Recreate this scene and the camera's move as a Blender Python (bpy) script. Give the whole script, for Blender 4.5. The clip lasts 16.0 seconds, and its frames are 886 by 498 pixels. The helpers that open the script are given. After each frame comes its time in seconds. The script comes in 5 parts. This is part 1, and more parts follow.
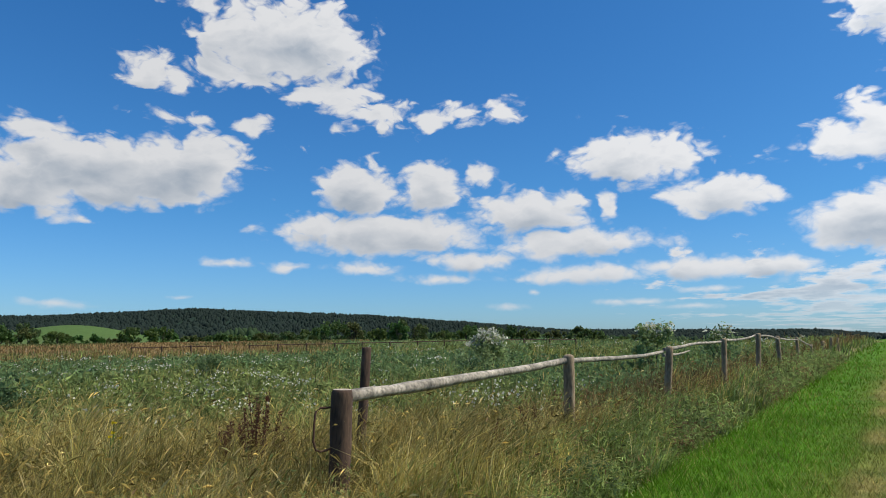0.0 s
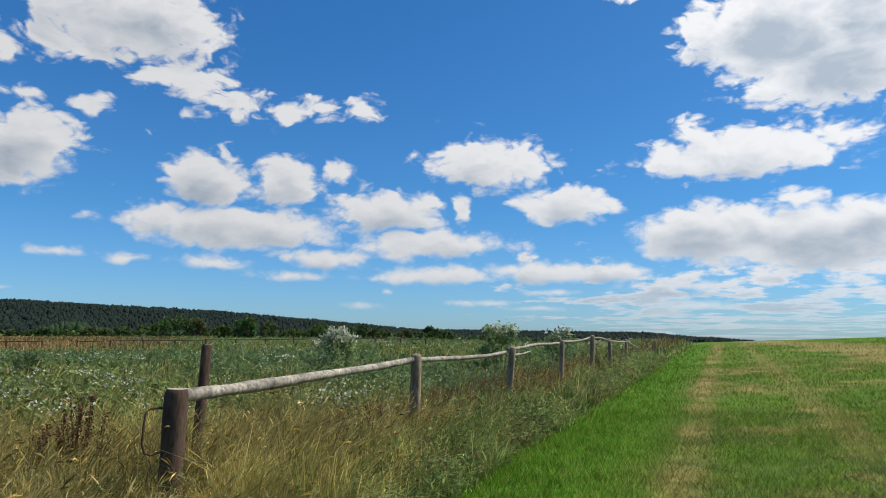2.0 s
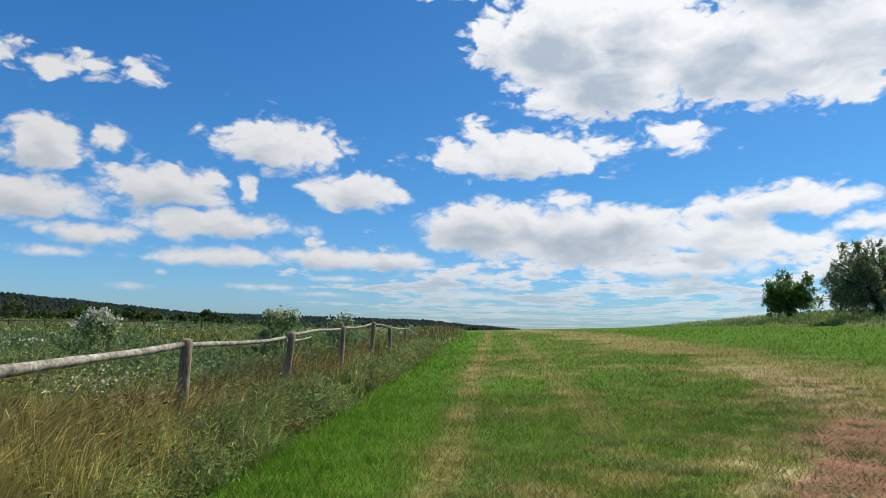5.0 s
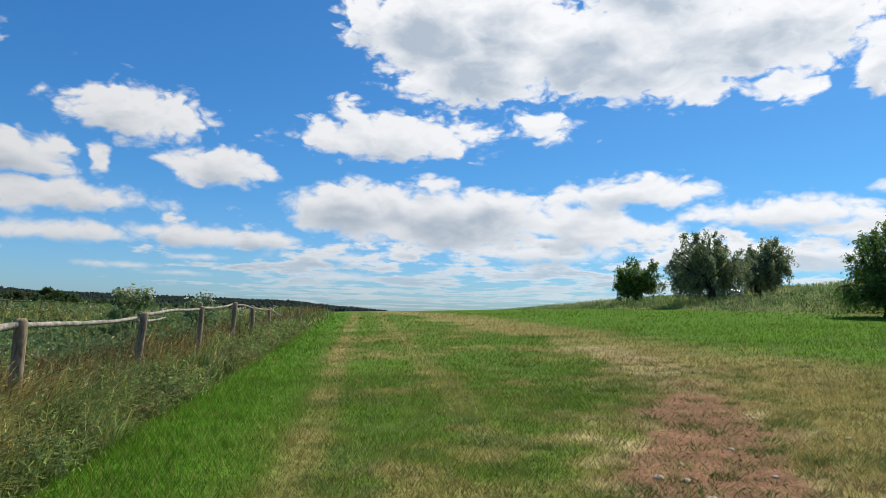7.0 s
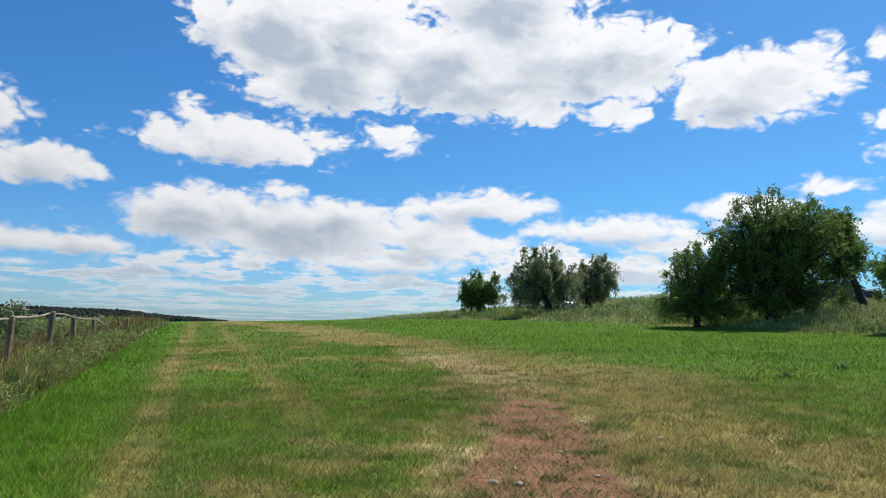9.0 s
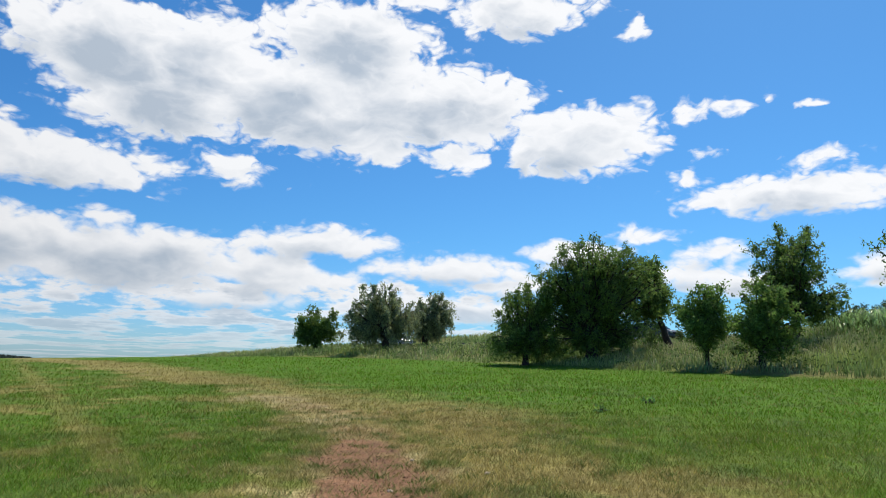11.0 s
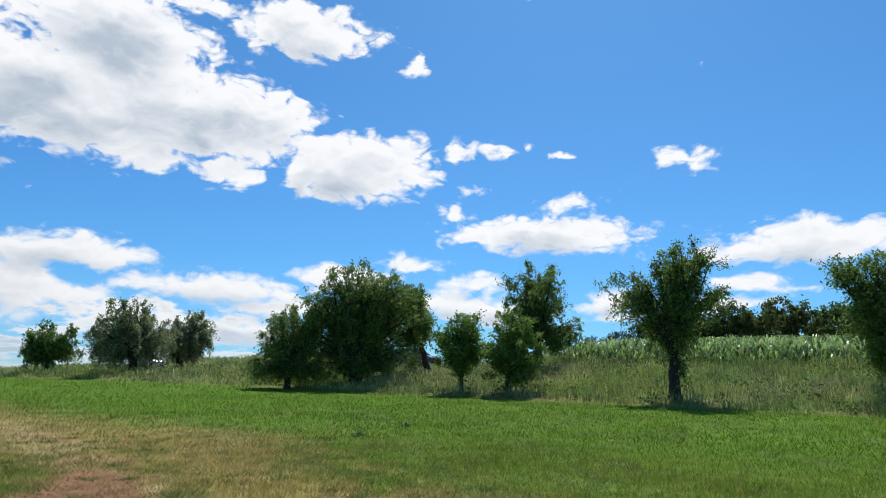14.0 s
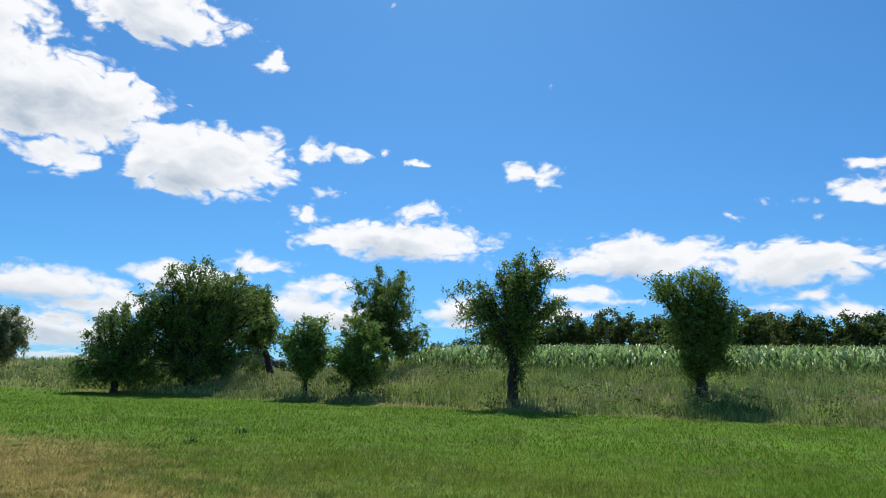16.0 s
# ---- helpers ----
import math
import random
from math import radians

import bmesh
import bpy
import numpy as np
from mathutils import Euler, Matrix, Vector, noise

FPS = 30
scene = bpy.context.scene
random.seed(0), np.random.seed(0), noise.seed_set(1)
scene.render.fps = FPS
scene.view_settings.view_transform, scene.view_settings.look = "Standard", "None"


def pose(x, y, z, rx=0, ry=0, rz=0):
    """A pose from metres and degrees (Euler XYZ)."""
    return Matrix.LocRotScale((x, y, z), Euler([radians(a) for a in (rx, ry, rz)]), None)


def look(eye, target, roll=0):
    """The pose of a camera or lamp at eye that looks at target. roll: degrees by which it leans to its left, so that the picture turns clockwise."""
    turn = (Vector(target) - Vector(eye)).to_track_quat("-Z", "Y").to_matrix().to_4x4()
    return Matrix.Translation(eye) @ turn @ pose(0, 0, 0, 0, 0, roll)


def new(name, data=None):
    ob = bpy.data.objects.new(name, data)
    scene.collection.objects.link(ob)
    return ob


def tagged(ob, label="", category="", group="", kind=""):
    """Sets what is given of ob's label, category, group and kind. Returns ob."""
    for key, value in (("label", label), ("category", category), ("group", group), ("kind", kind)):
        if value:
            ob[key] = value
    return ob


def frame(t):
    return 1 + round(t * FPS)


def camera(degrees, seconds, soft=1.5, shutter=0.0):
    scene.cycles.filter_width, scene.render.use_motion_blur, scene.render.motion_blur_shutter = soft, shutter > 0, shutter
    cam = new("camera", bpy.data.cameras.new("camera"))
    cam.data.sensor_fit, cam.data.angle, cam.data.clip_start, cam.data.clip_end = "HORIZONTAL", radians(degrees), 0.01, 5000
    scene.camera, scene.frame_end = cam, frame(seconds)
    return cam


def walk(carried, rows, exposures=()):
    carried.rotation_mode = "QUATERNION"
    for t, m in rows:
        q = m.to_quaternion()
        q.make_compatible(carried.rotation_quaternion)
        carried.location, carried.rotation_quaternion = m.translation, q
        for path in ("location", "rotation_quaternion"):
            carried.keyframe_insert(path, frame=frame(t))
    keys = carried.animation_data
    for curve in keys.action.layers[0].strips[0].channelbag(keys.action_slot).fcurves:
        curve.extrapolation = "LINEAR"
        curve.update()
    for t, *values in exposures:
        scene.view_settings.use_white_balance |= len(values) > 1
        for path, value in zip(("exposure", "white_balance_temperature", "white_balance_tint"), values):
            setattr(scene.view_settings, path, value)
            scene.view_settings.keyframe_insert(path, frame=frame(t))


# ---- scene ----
cam = camera(65.2, 16.0, soft=0.9)
EYE = 1.6
ROWS = [
    (0.0, 0.000, 0.000, 97.50, 0.50, -0.00),
    (0.5, 0.009, 0.003, 97.97, 0.42, -3.11),
    (1.0, 0.017, 0.006, 98.14, 0.21, -5.72),
    (1.5, 0.025, 0.008, 97.68, -0.04, -8.81),
    (2.0, 0.033, 0.009, 97.38, -0.24, -12.14),
    (2.5, 0.041, 0.010, 97.51, -0.37, -15.49),
    (3.0, 0.048, 0.009, 97.68, -0.50, -18.62),
    (3.5, 0.056, 0.009, 97.48, -0.68, -21.61),
    (4.0, 0.063, 0.007, 97.29, -0.83, -24.39),
    (6.5, 0.095, -0.008, 95.17, -1.45, -37.93),
    (7.0, 0.100, -0.013, 95.17, -1.48, -40.70),
    (7.5, 0.106, -0.018, 95.16, -1.48, -43.48),
    (8.0, 0.111, -0.023, 95.08, -1.49, -46.49),
    (8.5, 0.116, -0.029, 95.14, -1.51, -49.61),
    (9.0, 0.121, -0.035, 96.34, -1.51, -53.26),
    (11.5, 0.141, -0.070, 100.20, -1.54, -69.67),
    (12.0, 0.144, -0.078, 100.67, -1.58, -72.84),
    (12.5, 0.147, -0.086, 101.22, -1.61, -76.11),
    (13.0, 0.150, -0.094, 101.57, -1.57, -79.31),
    (13.5, 0.153, -0.102, 101.94, -1.59, -82.54),
    (14.0, 0.155, -0.111, 102.18, -1.60, -85.64),
    (14.5, 0.157, -0.119, 102.22, -1.80, -88.76),
    (15.0, 0.159, -0.127, 102.32, -1.79, -91.90),
    (15.5, 0.161, -0.136, 102.65, -1.66, -95.00),
    (16.0, 0.162, -0.144, 102.89, -1.53, -98.12),
]
walk(cam, [(t, pose(x, y, EYE, rx, ry, rz)) for t, x, y, rx, ry, rz in ROWS])

# ---- sky, sun, exposure ----
SUN_AZ, SUN_EL = 97.0, 56.0
world = bpy.data.worlds.new("sky")
scene.world = world
world.use_nodes = True
WT = world.node_tree
WT.nodes.clear()


def sky_math(tree, op, a, b=None, c=None, clamp=False):
    n = tree.nodes.new("ShaderNodeMath")
    n.operation, n.use_clamp = op, clamp
    for i, v in enumerate((a, b, c)):
        if v is None:
            continue
        if isinstance(v, (int, float)):
            n.inputs[i].default_value = v
        else:
            tree.links.new(v, n.inputs[i])
    return n.outputs[0]


def sky_vec(tree, op, a, b=None, c=None):
    n = tree.nodes.new("ShaderNodeVectorMath")
    n.operation = op
    for i, v in enumerate((a, b, c)):
        if v is None:
            continue
        if isinstance(v, (tuple, list)):
            n.inputs[i].default_value = v
        else:
            tree.links.new(v, n.inputs[i])
    return n.outputs["Value"] if op in ("LENGTH", "DOT_PRODUCT") else n.outputs["Vector"]


# The cumulus field: a group that takes (azimuth, elevation, 0) in degrees and gives how deep inside a cloud that is.
field = bpy.data.node_groups.new("cumulus_field", "ShaderNodeTree")
field.interface.new_socket("Place", in_out="INPUT", socket_type="NodeSocketVector")
field.interface.new_socket("Depth", in_out="OUTPUT", socket_type="NodeSocketFloat")
f_in, f_out = field.nodes.new("NodeGroupInput"), field.nodes.new("NodeGroupOutput")
puffs = []


def puff(az, el, w, h):
    """One billow of cloud: centre and half sizes in degrees."""
    q = sky_vec(field, "MULTIPLY_ADD", f_in.outputs[0], (1 / w, 1 / h, 0), (-az / w, -el / h, 0))
    d = sky_vec(field, "LENGTH", q)
    size = min(h, 3.0) * 0.6 + 0.25
    puffs.append(sky_math(field, "MULTIPLY_ADD", d, -size, size))


puff(-13.0, 23.68, 6.96, 3.15)
puff(-17.1, 23.92, 3.37, 2.06)
puff(-23.5, 20.47, 2.46, 1.63)
puff(-8.7, 22.88, 3.58, 1.72)
puff(-16.6, 21.04, 4.03, 1.27)
puff(-20.3, 25.77, 2.18, 0.79)
puff(-9.2, 19.81, 3.08, 1.76)
puff(-5.3, 18.37, 3.26, 1.35)
puff(1.2, 18.30, 2.32, 0.90)
puff(5.0, 18.66, 1.54, 0.99)
puff(-21.7, 17.27, 2.59, 0.38)
puff(-15.8, 16.69, 1.25, 0.61)
puff(-25.9, 12.70, 9.46, 2.59)
puff(-31.3, 15.13, 2.82, 1.10)
puff(-19.8, 13.86, 4.03, 2.39)
puff(-31.7, 11.09, 3.80, 1.78)
puff(-7.2, 12.41, 3.52, 2.21)
puff(-1.0, 12.45, 2.86, 2.23)
puff(3.0, 13.65, 1.15, 0.88)
puff(-4.8, 8.73, 8.85, 1.86)
puff(-10.4, 9.35, 2.75, 1.15)
puff(7.0, 10.45, 5.13, 1.76)
puff(11.1, 7.77, 7.24, 1.28)
puff(13.7, 10.63, 0.99, 1.13)
puff(11.0, 11.68, 0.92, 0.64)
puff(16.3, 14.37, 5.96, 2.12)
puff(22.3, 10.80, 4.16, 1.72)
puff(-17.2, 6.20, 1.80, 0.40)
puff(-12.6, 6.10, 2.01, 0.50)
puff(-6.5, 5.98, 2.78, 0.56)
puff(2.2, 6.45, 3.75, 0.93)
puff(-0.1, 4.98, 2.81, 0.42)
puff(11.4, 5.15, 5.84, 0.82)
puff(20.6, 5.49, 3.91, 0.87)
puff(-15.4, 8.76, 0.97, 0.45)
puff(-27.8, 8.95, 0.89, 0.25)
puff(-29.1, 2.76, 2.14, 0.37)
puff(-20.7, 3.44, 0.74, 0.17)
puff(5.6, 2.59, 1.39, 0.28)
puff(7.5, 3.90, 0.64, 0.23)
puff(16.2, 2.85, 2.15, 0.22)
puff(21.3, 3.81, 1.63, 0.26)
puff(37.8, 22.79, 5.41, 3.13)
puff(43.0, 20.15, 8.42, 3.73)
puff(34.2, 23.09, 3.03, 2.12)
puff(51.1, 21.00, 5.57, 3.47)
puff(48.6, 15.13, 2.48, 1.31)
puff(36.3, 14.21, 8.48, 1.87)
puff(43.6, 14.58, 2.56, 0.85)
puff(32.4, 16.40, 1.49, 0.81)
puff(33.9, 8.41, 6.74, 2.19)
puff(40.4, 7.34, 10.49, 2.12)
puff(44.6, 8.49, 6.00, 1.72)
puff(52.1, 7.24, 4.21, 2.01)
puff(39.7, 10.25, 1.93, 0.80)
puff(53.3, 9.56, 2.58, 1.11)
puff(20.0, 5.54, 3.37, 0.93)
puff(25.6, 5.45, 3.27, 0.93)
puff(31.6, 2.70, 3.16, 0.37)
puff(20.4, 3.77, 1.87, 0.28)
puff(14.0, 2.88, 1.83, 0.28)
puff(28.5, 26.84, 1.95, 0.41)
puff(32.3, 26.88, 1.91, 0.49)
puff(55.1, 21.30, 11.64, 4.39)
puff(59.4, 21.10, 9.04, 4.55)
puff(65.7, 21.08, 6.34, 3.34)
puff(67.0, 17.33, 2.31, 1.20)
puff(60.5, 17.96, 3.39, 1.76)
puff(73.4, 17.64, 2.04, 2.07)
puff(56.8, 9.91, 6.09, 1.25)
puff(67.4, 7.83, 6.58, 1.13)
puff(56.4, 6.68, 3.92, 0.90)
puff(19.9, 2.39, 2.45, 0.26)
puff(64.3, 4.95, 7.86, 1.11)
puff(32.0, 4.25, 5.48, 0.42)
puff(67.4, 21.47, 7.22, 3.35)
puff(46.2, 24.14, 4.95, 3.07)
puff(78.3, 18.53, 6.32, 3.12)
puff(72.5, 28.80, 7.06, 2.12)
puff(62.9, 29.67, 3.64, 1.02)
puff(82.4, 26.79, 1.00, 0.60)
puff(88.2, 20.20, 1.98, 0.62)
puff(105.1, 18.94, 2.26, 0.68)
puff(87.2, 16.99, 1.26, 0.41)
puff(96.2, 16.06, 2.35, 0.70)
puff(86.0, 14.96, 1.41, 0.64)
puff(94.1, 13.44, 8.65, 1.86)
puff(82.5, 10.82, 3.05, 0.79)
puff(78.0, 9.45, 4.49, 1.17)
puff(56.4, 9.88, 6.11, 1.19)
puff(66.8, 8.10, 6.64, 1.01)
puff(86.4, 7.70, 4.32, 0.92)
puff(87.8, 9.39, 2.81, 0.78)
puff(56.3, 6.56, 3.54, 0.87)
puff(48.6, 4.92, 6.63, 0.82)
puff(90.4, 7.02, 3.96, 1.13)
puff(99.3, 7.98, 2.79, 1.07)
puff(72.0, 6.70, 5.59, 0.83)
puff(69.3, 4.53, 5.04, 1.14)
puff(92.1, 20.86, 0.64, 0.35)
puff(95.9, 20.04, 0.87, 0.17)
puff(113.9, 11.96, 8.14, 1.62)
puff(125.0, 11.19, 6.64, 1.75)
puff(109.3, 9.09, 2.81, 0.64)
puff(112.3, 8.53, 2.13, 0.36)
puff(126.3, 8.83, 1.91, 0.45)
puff(124.0, 8.11, 2.36, 0.33)
puff(128.7, 7.50, 2.44, 0.80)
puff(130.3, 16.00, 2.46, 1.03)
puff(130.8, 17.91, 1.26, 0.63)
puff(121.4, 14.78, 0.82, 0.39)
puff(108.0, 7.72, 3.64, 0.55)
puff(89.3, 7.26, 5.49, 0.82)
puff(99.6, 6.68, 3.27, 0.46)
puff(127.2, 14.34, 0.44, 0.20)
puff(39.2, 23.50, 6.36, 3.43)
puff(57.8, 26.30, 7.66, 3.37)
# fair-weather clouds all round the rest of the sky
rng_sky = random.Random(5)
for k in range(34):
    a_el = rng_sky.choice((4, 7, 11, 17, 26, 38))
    a_az = rng_sky.uniform(140, 318)
    puff(a_az if a_az < 180 else a_az - 360, a_el, rng_sky.uniform(3, 9) * (0.5 + a_el / 30), rng_sky.uniform(0.6, 1.2) * (0.5 + a_el / 14))
depth_now = puffs[0]
for p_next in puffs[1:]:
    depth_now = sky_math(field, "SMOOTH_MAX", depth_now, p_next, 0.4)
field.links.new(depth_now, f_out.inputs[0])

tc = WT.nodes.new("ShaderNodeTexCoord")
sep = WT.nodes.new("ShaderNodeSeparateXYZ")
WT.links.new(tc.outputs["Generated"], sep.inputs[0])
az = sky_math(WT, "MULTIPLY", sky_math(WT, "ARCTAN2", sep.outputs[0], sep.outputs[1]), 57.2958)
el = sky_math(WT, "MULTIPLY", sky_math(WT, "ARCSINE", sep.outputs[2]), 57.2958)
comb = WT.nodes.new("ShaderNodeCombineXYZ")
WT.links.new(az, comb.inputs[0])
WT.links.new(el, comb.inputs[1])
# billows get smaller towards the horizon
grow = sky_math(WT, "MULTIPLY_ADD", el, 0.045, 0.22, clamp=True)


def sky_noise(scale, detail, stretch, rough=0.6):
    n = WT.nodes.new("ShaderNodeTexNoise")
    n.inputs["Scale"].default_value, n.inputs["Detail"].default_value, n.inputs["Roughness"].default_value = scale, detail, rough
    WT.links.new(sky_vec(WT, "MULTIPLY", comb.outputs[0], stretch), n.inputs["Vector"])
    return n


def cloud_depth(shift):
    place = warped
    if shift:
        up = WT.nodes.new("ShaderNodeVectorMath")
        up.operation, up.inputs[0].default_value = "SCALE", shift
        WT.links.new(grow, up.inputs["Scale"])
        place = sky_vec(WT, "ADD", warped, up.outputs[0])
    g = WT.nodes.new("ShaderNodeGroup")
    g.node_tree = field
    WT.links.new(place, g.inputs[0])
    return g.outputs[0]


warp_a = sky_noise(0.22, 3.0, (1.0, 1.7, 1.0), 0.5)
warp_c = sky_vec(WT, "SUBTRACT", warp_a.outputs["Color"], (0.5, 0.5, 0.5))
amp = WT.nodes.new("ShaderNodeCombineXYZ")
WT.links.new(sky_math(WT, "MULTIPLY", grow, 4.2), amp.inputs[0])
WT.links.new(sky_math(WT, "MULTIPLY", grow, 2.2), amp.inputs[1])
warped = sky_vec(WT, "ADD", comb.outputs[0], sky_vec(WT, "MULTIPLY", warp_c, amp.outputs[0]))


def step_range(value, lo, hi, to0=0.0, to1=1.0):
    m = WT.nodes.new("ShaderNodeMapRange")
    m.interpolation_type = "SMOOTHSTEP"
    for key, v in (("From Min", lo), ("From Max", hi), ("To Min", to0), ("To Max", to1)):
        m.inputs[key].default_value = v
    WT.links.new(value, m.inputs["Value"])
    return m.outputs[0]


# cauliflower heads: folded noise, round outwards and creased inwards, at three sizes
def billow(place):
    total = None
    for scale, weight in ((0.3, 2.4), (0.7, 1.3), (1.7, 0.5), (4.2, 0.16)):
        n = WT.nodes.new("ShaderNodeTexNoise")
        n.inputs["Scale"].default_value, n.inputs["Detail"].default_value = scale, 0.6
        WT.links.new(sky_vec(WT, "MULTIPLY", place, (0.95, 1.6, 1.0)), n.inputs["Vector"])
        fold = sky_math(WT, "MULTIPLY", sky_math(WT, "ABSOLUTE", sky_math(WT, "SUBTRACT", n.outputs["Fac"], 0.5)), weight)
        total = fold if total is None else sky_math(WT, "ADD", total, fold)
    return total


heads_here = billow(warped)
sun_side = WT.nodes.new("ShaderNodeVectorMath")
sun_side.operation, sun_side.inputs[0].default_value = "SCALE", (0.35, 0.75, 0.0)
WT.links.new(grow, sun_side.inputs["Scale"])
heads_lit = billow(sky_vec(WT, "ADD", warped, sun_side.outputs[0]))
fine = sky_noise(0.9, 5.0, (1.0, 1.6, 1.0), 0.54)
fine_v = sky_math(WT, "MULTIPLY", sky_math(WT, "SUBTRACT", fine.outputs["Fac"], 0.5), 0.5)
rag = sky_math(WT, "MULTIPLY", sky_math(WT, "ADD", sky_math(WT, "SUBTRACT", heads_here, 0.3), fine_v), sky_math(WT, "MULTIPLY", grow, 1.25))
# low rows of small clouds in perspective, in the quarter ahead
deck = WT.nodes.new("ShaderNodeTexNoise")
deck.inputs["Scale"].default_value, deck.inputs["Detail"].default_value, deck.inputs["Roughness"].default_value = 0.8, 6.0, 0.58
flat = sky_math(WT, "DIVIDE", 1.0, sky_math(WT, "MAXIMUM", sky_math(WT, "ADD", sep.outputs[2], 0.035), 0.01))
deck_at = WT.nodes.new("ShaderNodeCombineXYZ")
WT.links.new(sky_math(WT, "MULTIPLY", az, 0.24), deck_at.inputs[0])
WT.links.new(sky_math(WT, "MULTIPLY", flat, 0.62), deck_at.inputs[1])
WT.links.new(deck_at.outputs[0], deck.inputs["Vector"])
ahead = sky_math(WT, "MULTIPLY", step_range(az, 2.0, 32.0), step_range(az, 66.0, 92.0, 1.0, 0.0))
low = sky_math(WT, "MULTIPLY", step_range(el, 5.5, 9.5, 1.0, 0.0), step_range(el, 0.2, 1.6, 0.75, 1.0))
deck_in = sky_math(WT, "ADD", deck.outputs["Fac"], sky_math(WT, "MULTIPLY", sky_math(WT, "SUBTRACT", sky_math(WT, "MULTIPLY", ahead, low), 1.0), 0.3))
deck_depth = sky_math(WT, "MULTIPLY", sky_math(WT, "SUBTRACT", deck_in, 0.455), 5.5)
here = sky_math(WT, "ADD", sky_math(WT, "MAXIMUM", cloud_depth(None), deck_depth), rag)
above = sky_math(WT, "ADD", sky_math(WT, "MAXIMUM", cloud_depth((0.6, 1.7, 0.0)), sky_math(WT, "MULTIPLY", deck_depth, 0.5)), sky_math(WT, "MULTIPLY", rag, 0.45))
# thin feathered rims in some places, crisp ones in others
feather = sky_noise(0.55, 2.0, (1.0, 1.4, 1.0), 0.5)
veil = sky_math(WT, "MULTIPLY", step_range(feather.outputs["Fac"], 0.5, 0.68, 0.0, 0.24), grow)
cover = sky_math(WT, "POWER", step_range(sky_math(WT, "SUBTRACT", here, veil), -0.16, 0.5), 1.15)
cover = sky_math(WT, "MULTIPLY", cover, step_range(el, 0.0, 6.0, 0.5, 0.98))
mottle = sky_noise(0.13, 2.0, (1.0, 1.9, 1.0), 0.5)
thick = step_range(sky_math(WT, "DIVIDE", sky_math(WT, "MULTIPLY_ADD", above, 0.9, sky_math(WT, "MULTIPLY", here, 0.35)), grow), 0.25, 2.3)
shade = sky_math(WT, "MULTIPLY", thick, step_range(mottle.outputs["Fac"], 0.33, 0.6, 0.34, 1.12))
relief = sky_math(WT, "MULTIPLY", sky_math(WT, "SUBTRACT", heads_lit, heads_here), step_range(here, 0.1, 0.9, 0.0, 0.42))
shade = sky_math(WT, "ADD", shade, relief)
shade = sky_math(WT, "MULTIPLY", shade, step_range(el, 1.0, 16.0, 0.7, 1.0), clamp=True)
cloud_col = WT.nodes.new("ShaderNodeMix")
cloud_col.data_type = "RGBA"
cloud_col.inputs["A"].default_value = (0.95, 0.96, 0.98, 1)
cloud_col.inputs["B"].default_value = (0.47, 0.545, 0.64, 1)
WT.links.new(shade, cloud_col.inputs["Factor"])
sky = WT.nodes.new("ShaderNodeTexSky")
sky.sky_type, sky.sun_disc = "NISHITA", False
sky.sun_elevation, sky.sun_rotation = radians(SUN_EL), radians(SUN_AZ)
sky.air_density, sky.dust_density, sky.ozone_density = 1.0, 0.4, 3.0
# white balance of the sky: deep blue above, paler towards the horizon
hue = WT.nodes.new("ShaderNodeValToRGB")
hue.color_ramp.elements[0].position, hue.color_ramp.elements[0].color = 0.0, (0.056, 0.086, 0.128, 1)
hue.color_ramp.elements[1].position, hue.color_ramp.elements[1].color = 1.0, (0.028, 0.083, 0.130, 1)
mid_hue = hue.color_ramp.elements.new(0.35)
mid_hue.color = (0.037, 0.084, 0.123, 1)
WT.links.new(sky_math(WT, "DIVIDE", el, 30.0, clamp=True), hue.inputs[0])
tone = WT.nodes.new("ShaderNodeMix")
tone.data_type, tone.blend_type = "RGBA", "MULTIPLY"
tone.inputs["Factor"].default_value = 1.0
sunward = sky_vec(WT, "DOT_PRODUCT", tc.outputs["Generated"], (math.sin(radians(SUN_AZ)) * math.cos(radians(SUN_EL)), math.cos(radians(SUN_AZ)) * math.cos(radians(SUN_EL)), math.sin(radians(SUN_EL))))
milky = WT.nodes.new("ShaderNodeMix")
milky.data_type = "RGBA"
WT.links.new(step_range(sunward, 0.25, 0.95), milky.inputs["Factor"])
WT.links.new(hue.outputs[0], milky.inputs["A"])
milky.inputs["B"].default_value = (0.043, 0.09, 0.123, 1)
WT.links.new(milky.outputs["Result"], tone.inputs["B"])
WT.links.new(sky.outputs[0], tone.inputs["A"])
over = WT.nodes.new("ShaderNodeMix")
over.data_type = "RGBA"
WT.links.new(cover, over.inputs["Factor"])
WT.links.new(tone.outputs["Result"], over.inputs["A"])
# clouds are brighter towards the sun
lit = WT.nodes.new("ShaderNodeVectorMath")
lit.operation = "SCALE"
WT.links.new(cloud_col.outputs["Result"], lit.inputs[0])
WT.links.new(step_range(sunward, 0.0, 0.75, 0.74, 1.02), lit.inputs["Scale"])
WT.links.new(lit.outputs[0], over.inputs["B"])
bg, w_out = WT.nodes.new("ShaderNodeBackground"), WT.nodes.new("ShaderNodeOutputWorld")
WT.links.new(over.outputs["Result"], bg.inputs[0])
bg.inputs[1].default_value = 1.0
WT.links.new(bg.outputs[0], w_out.inputs[0])

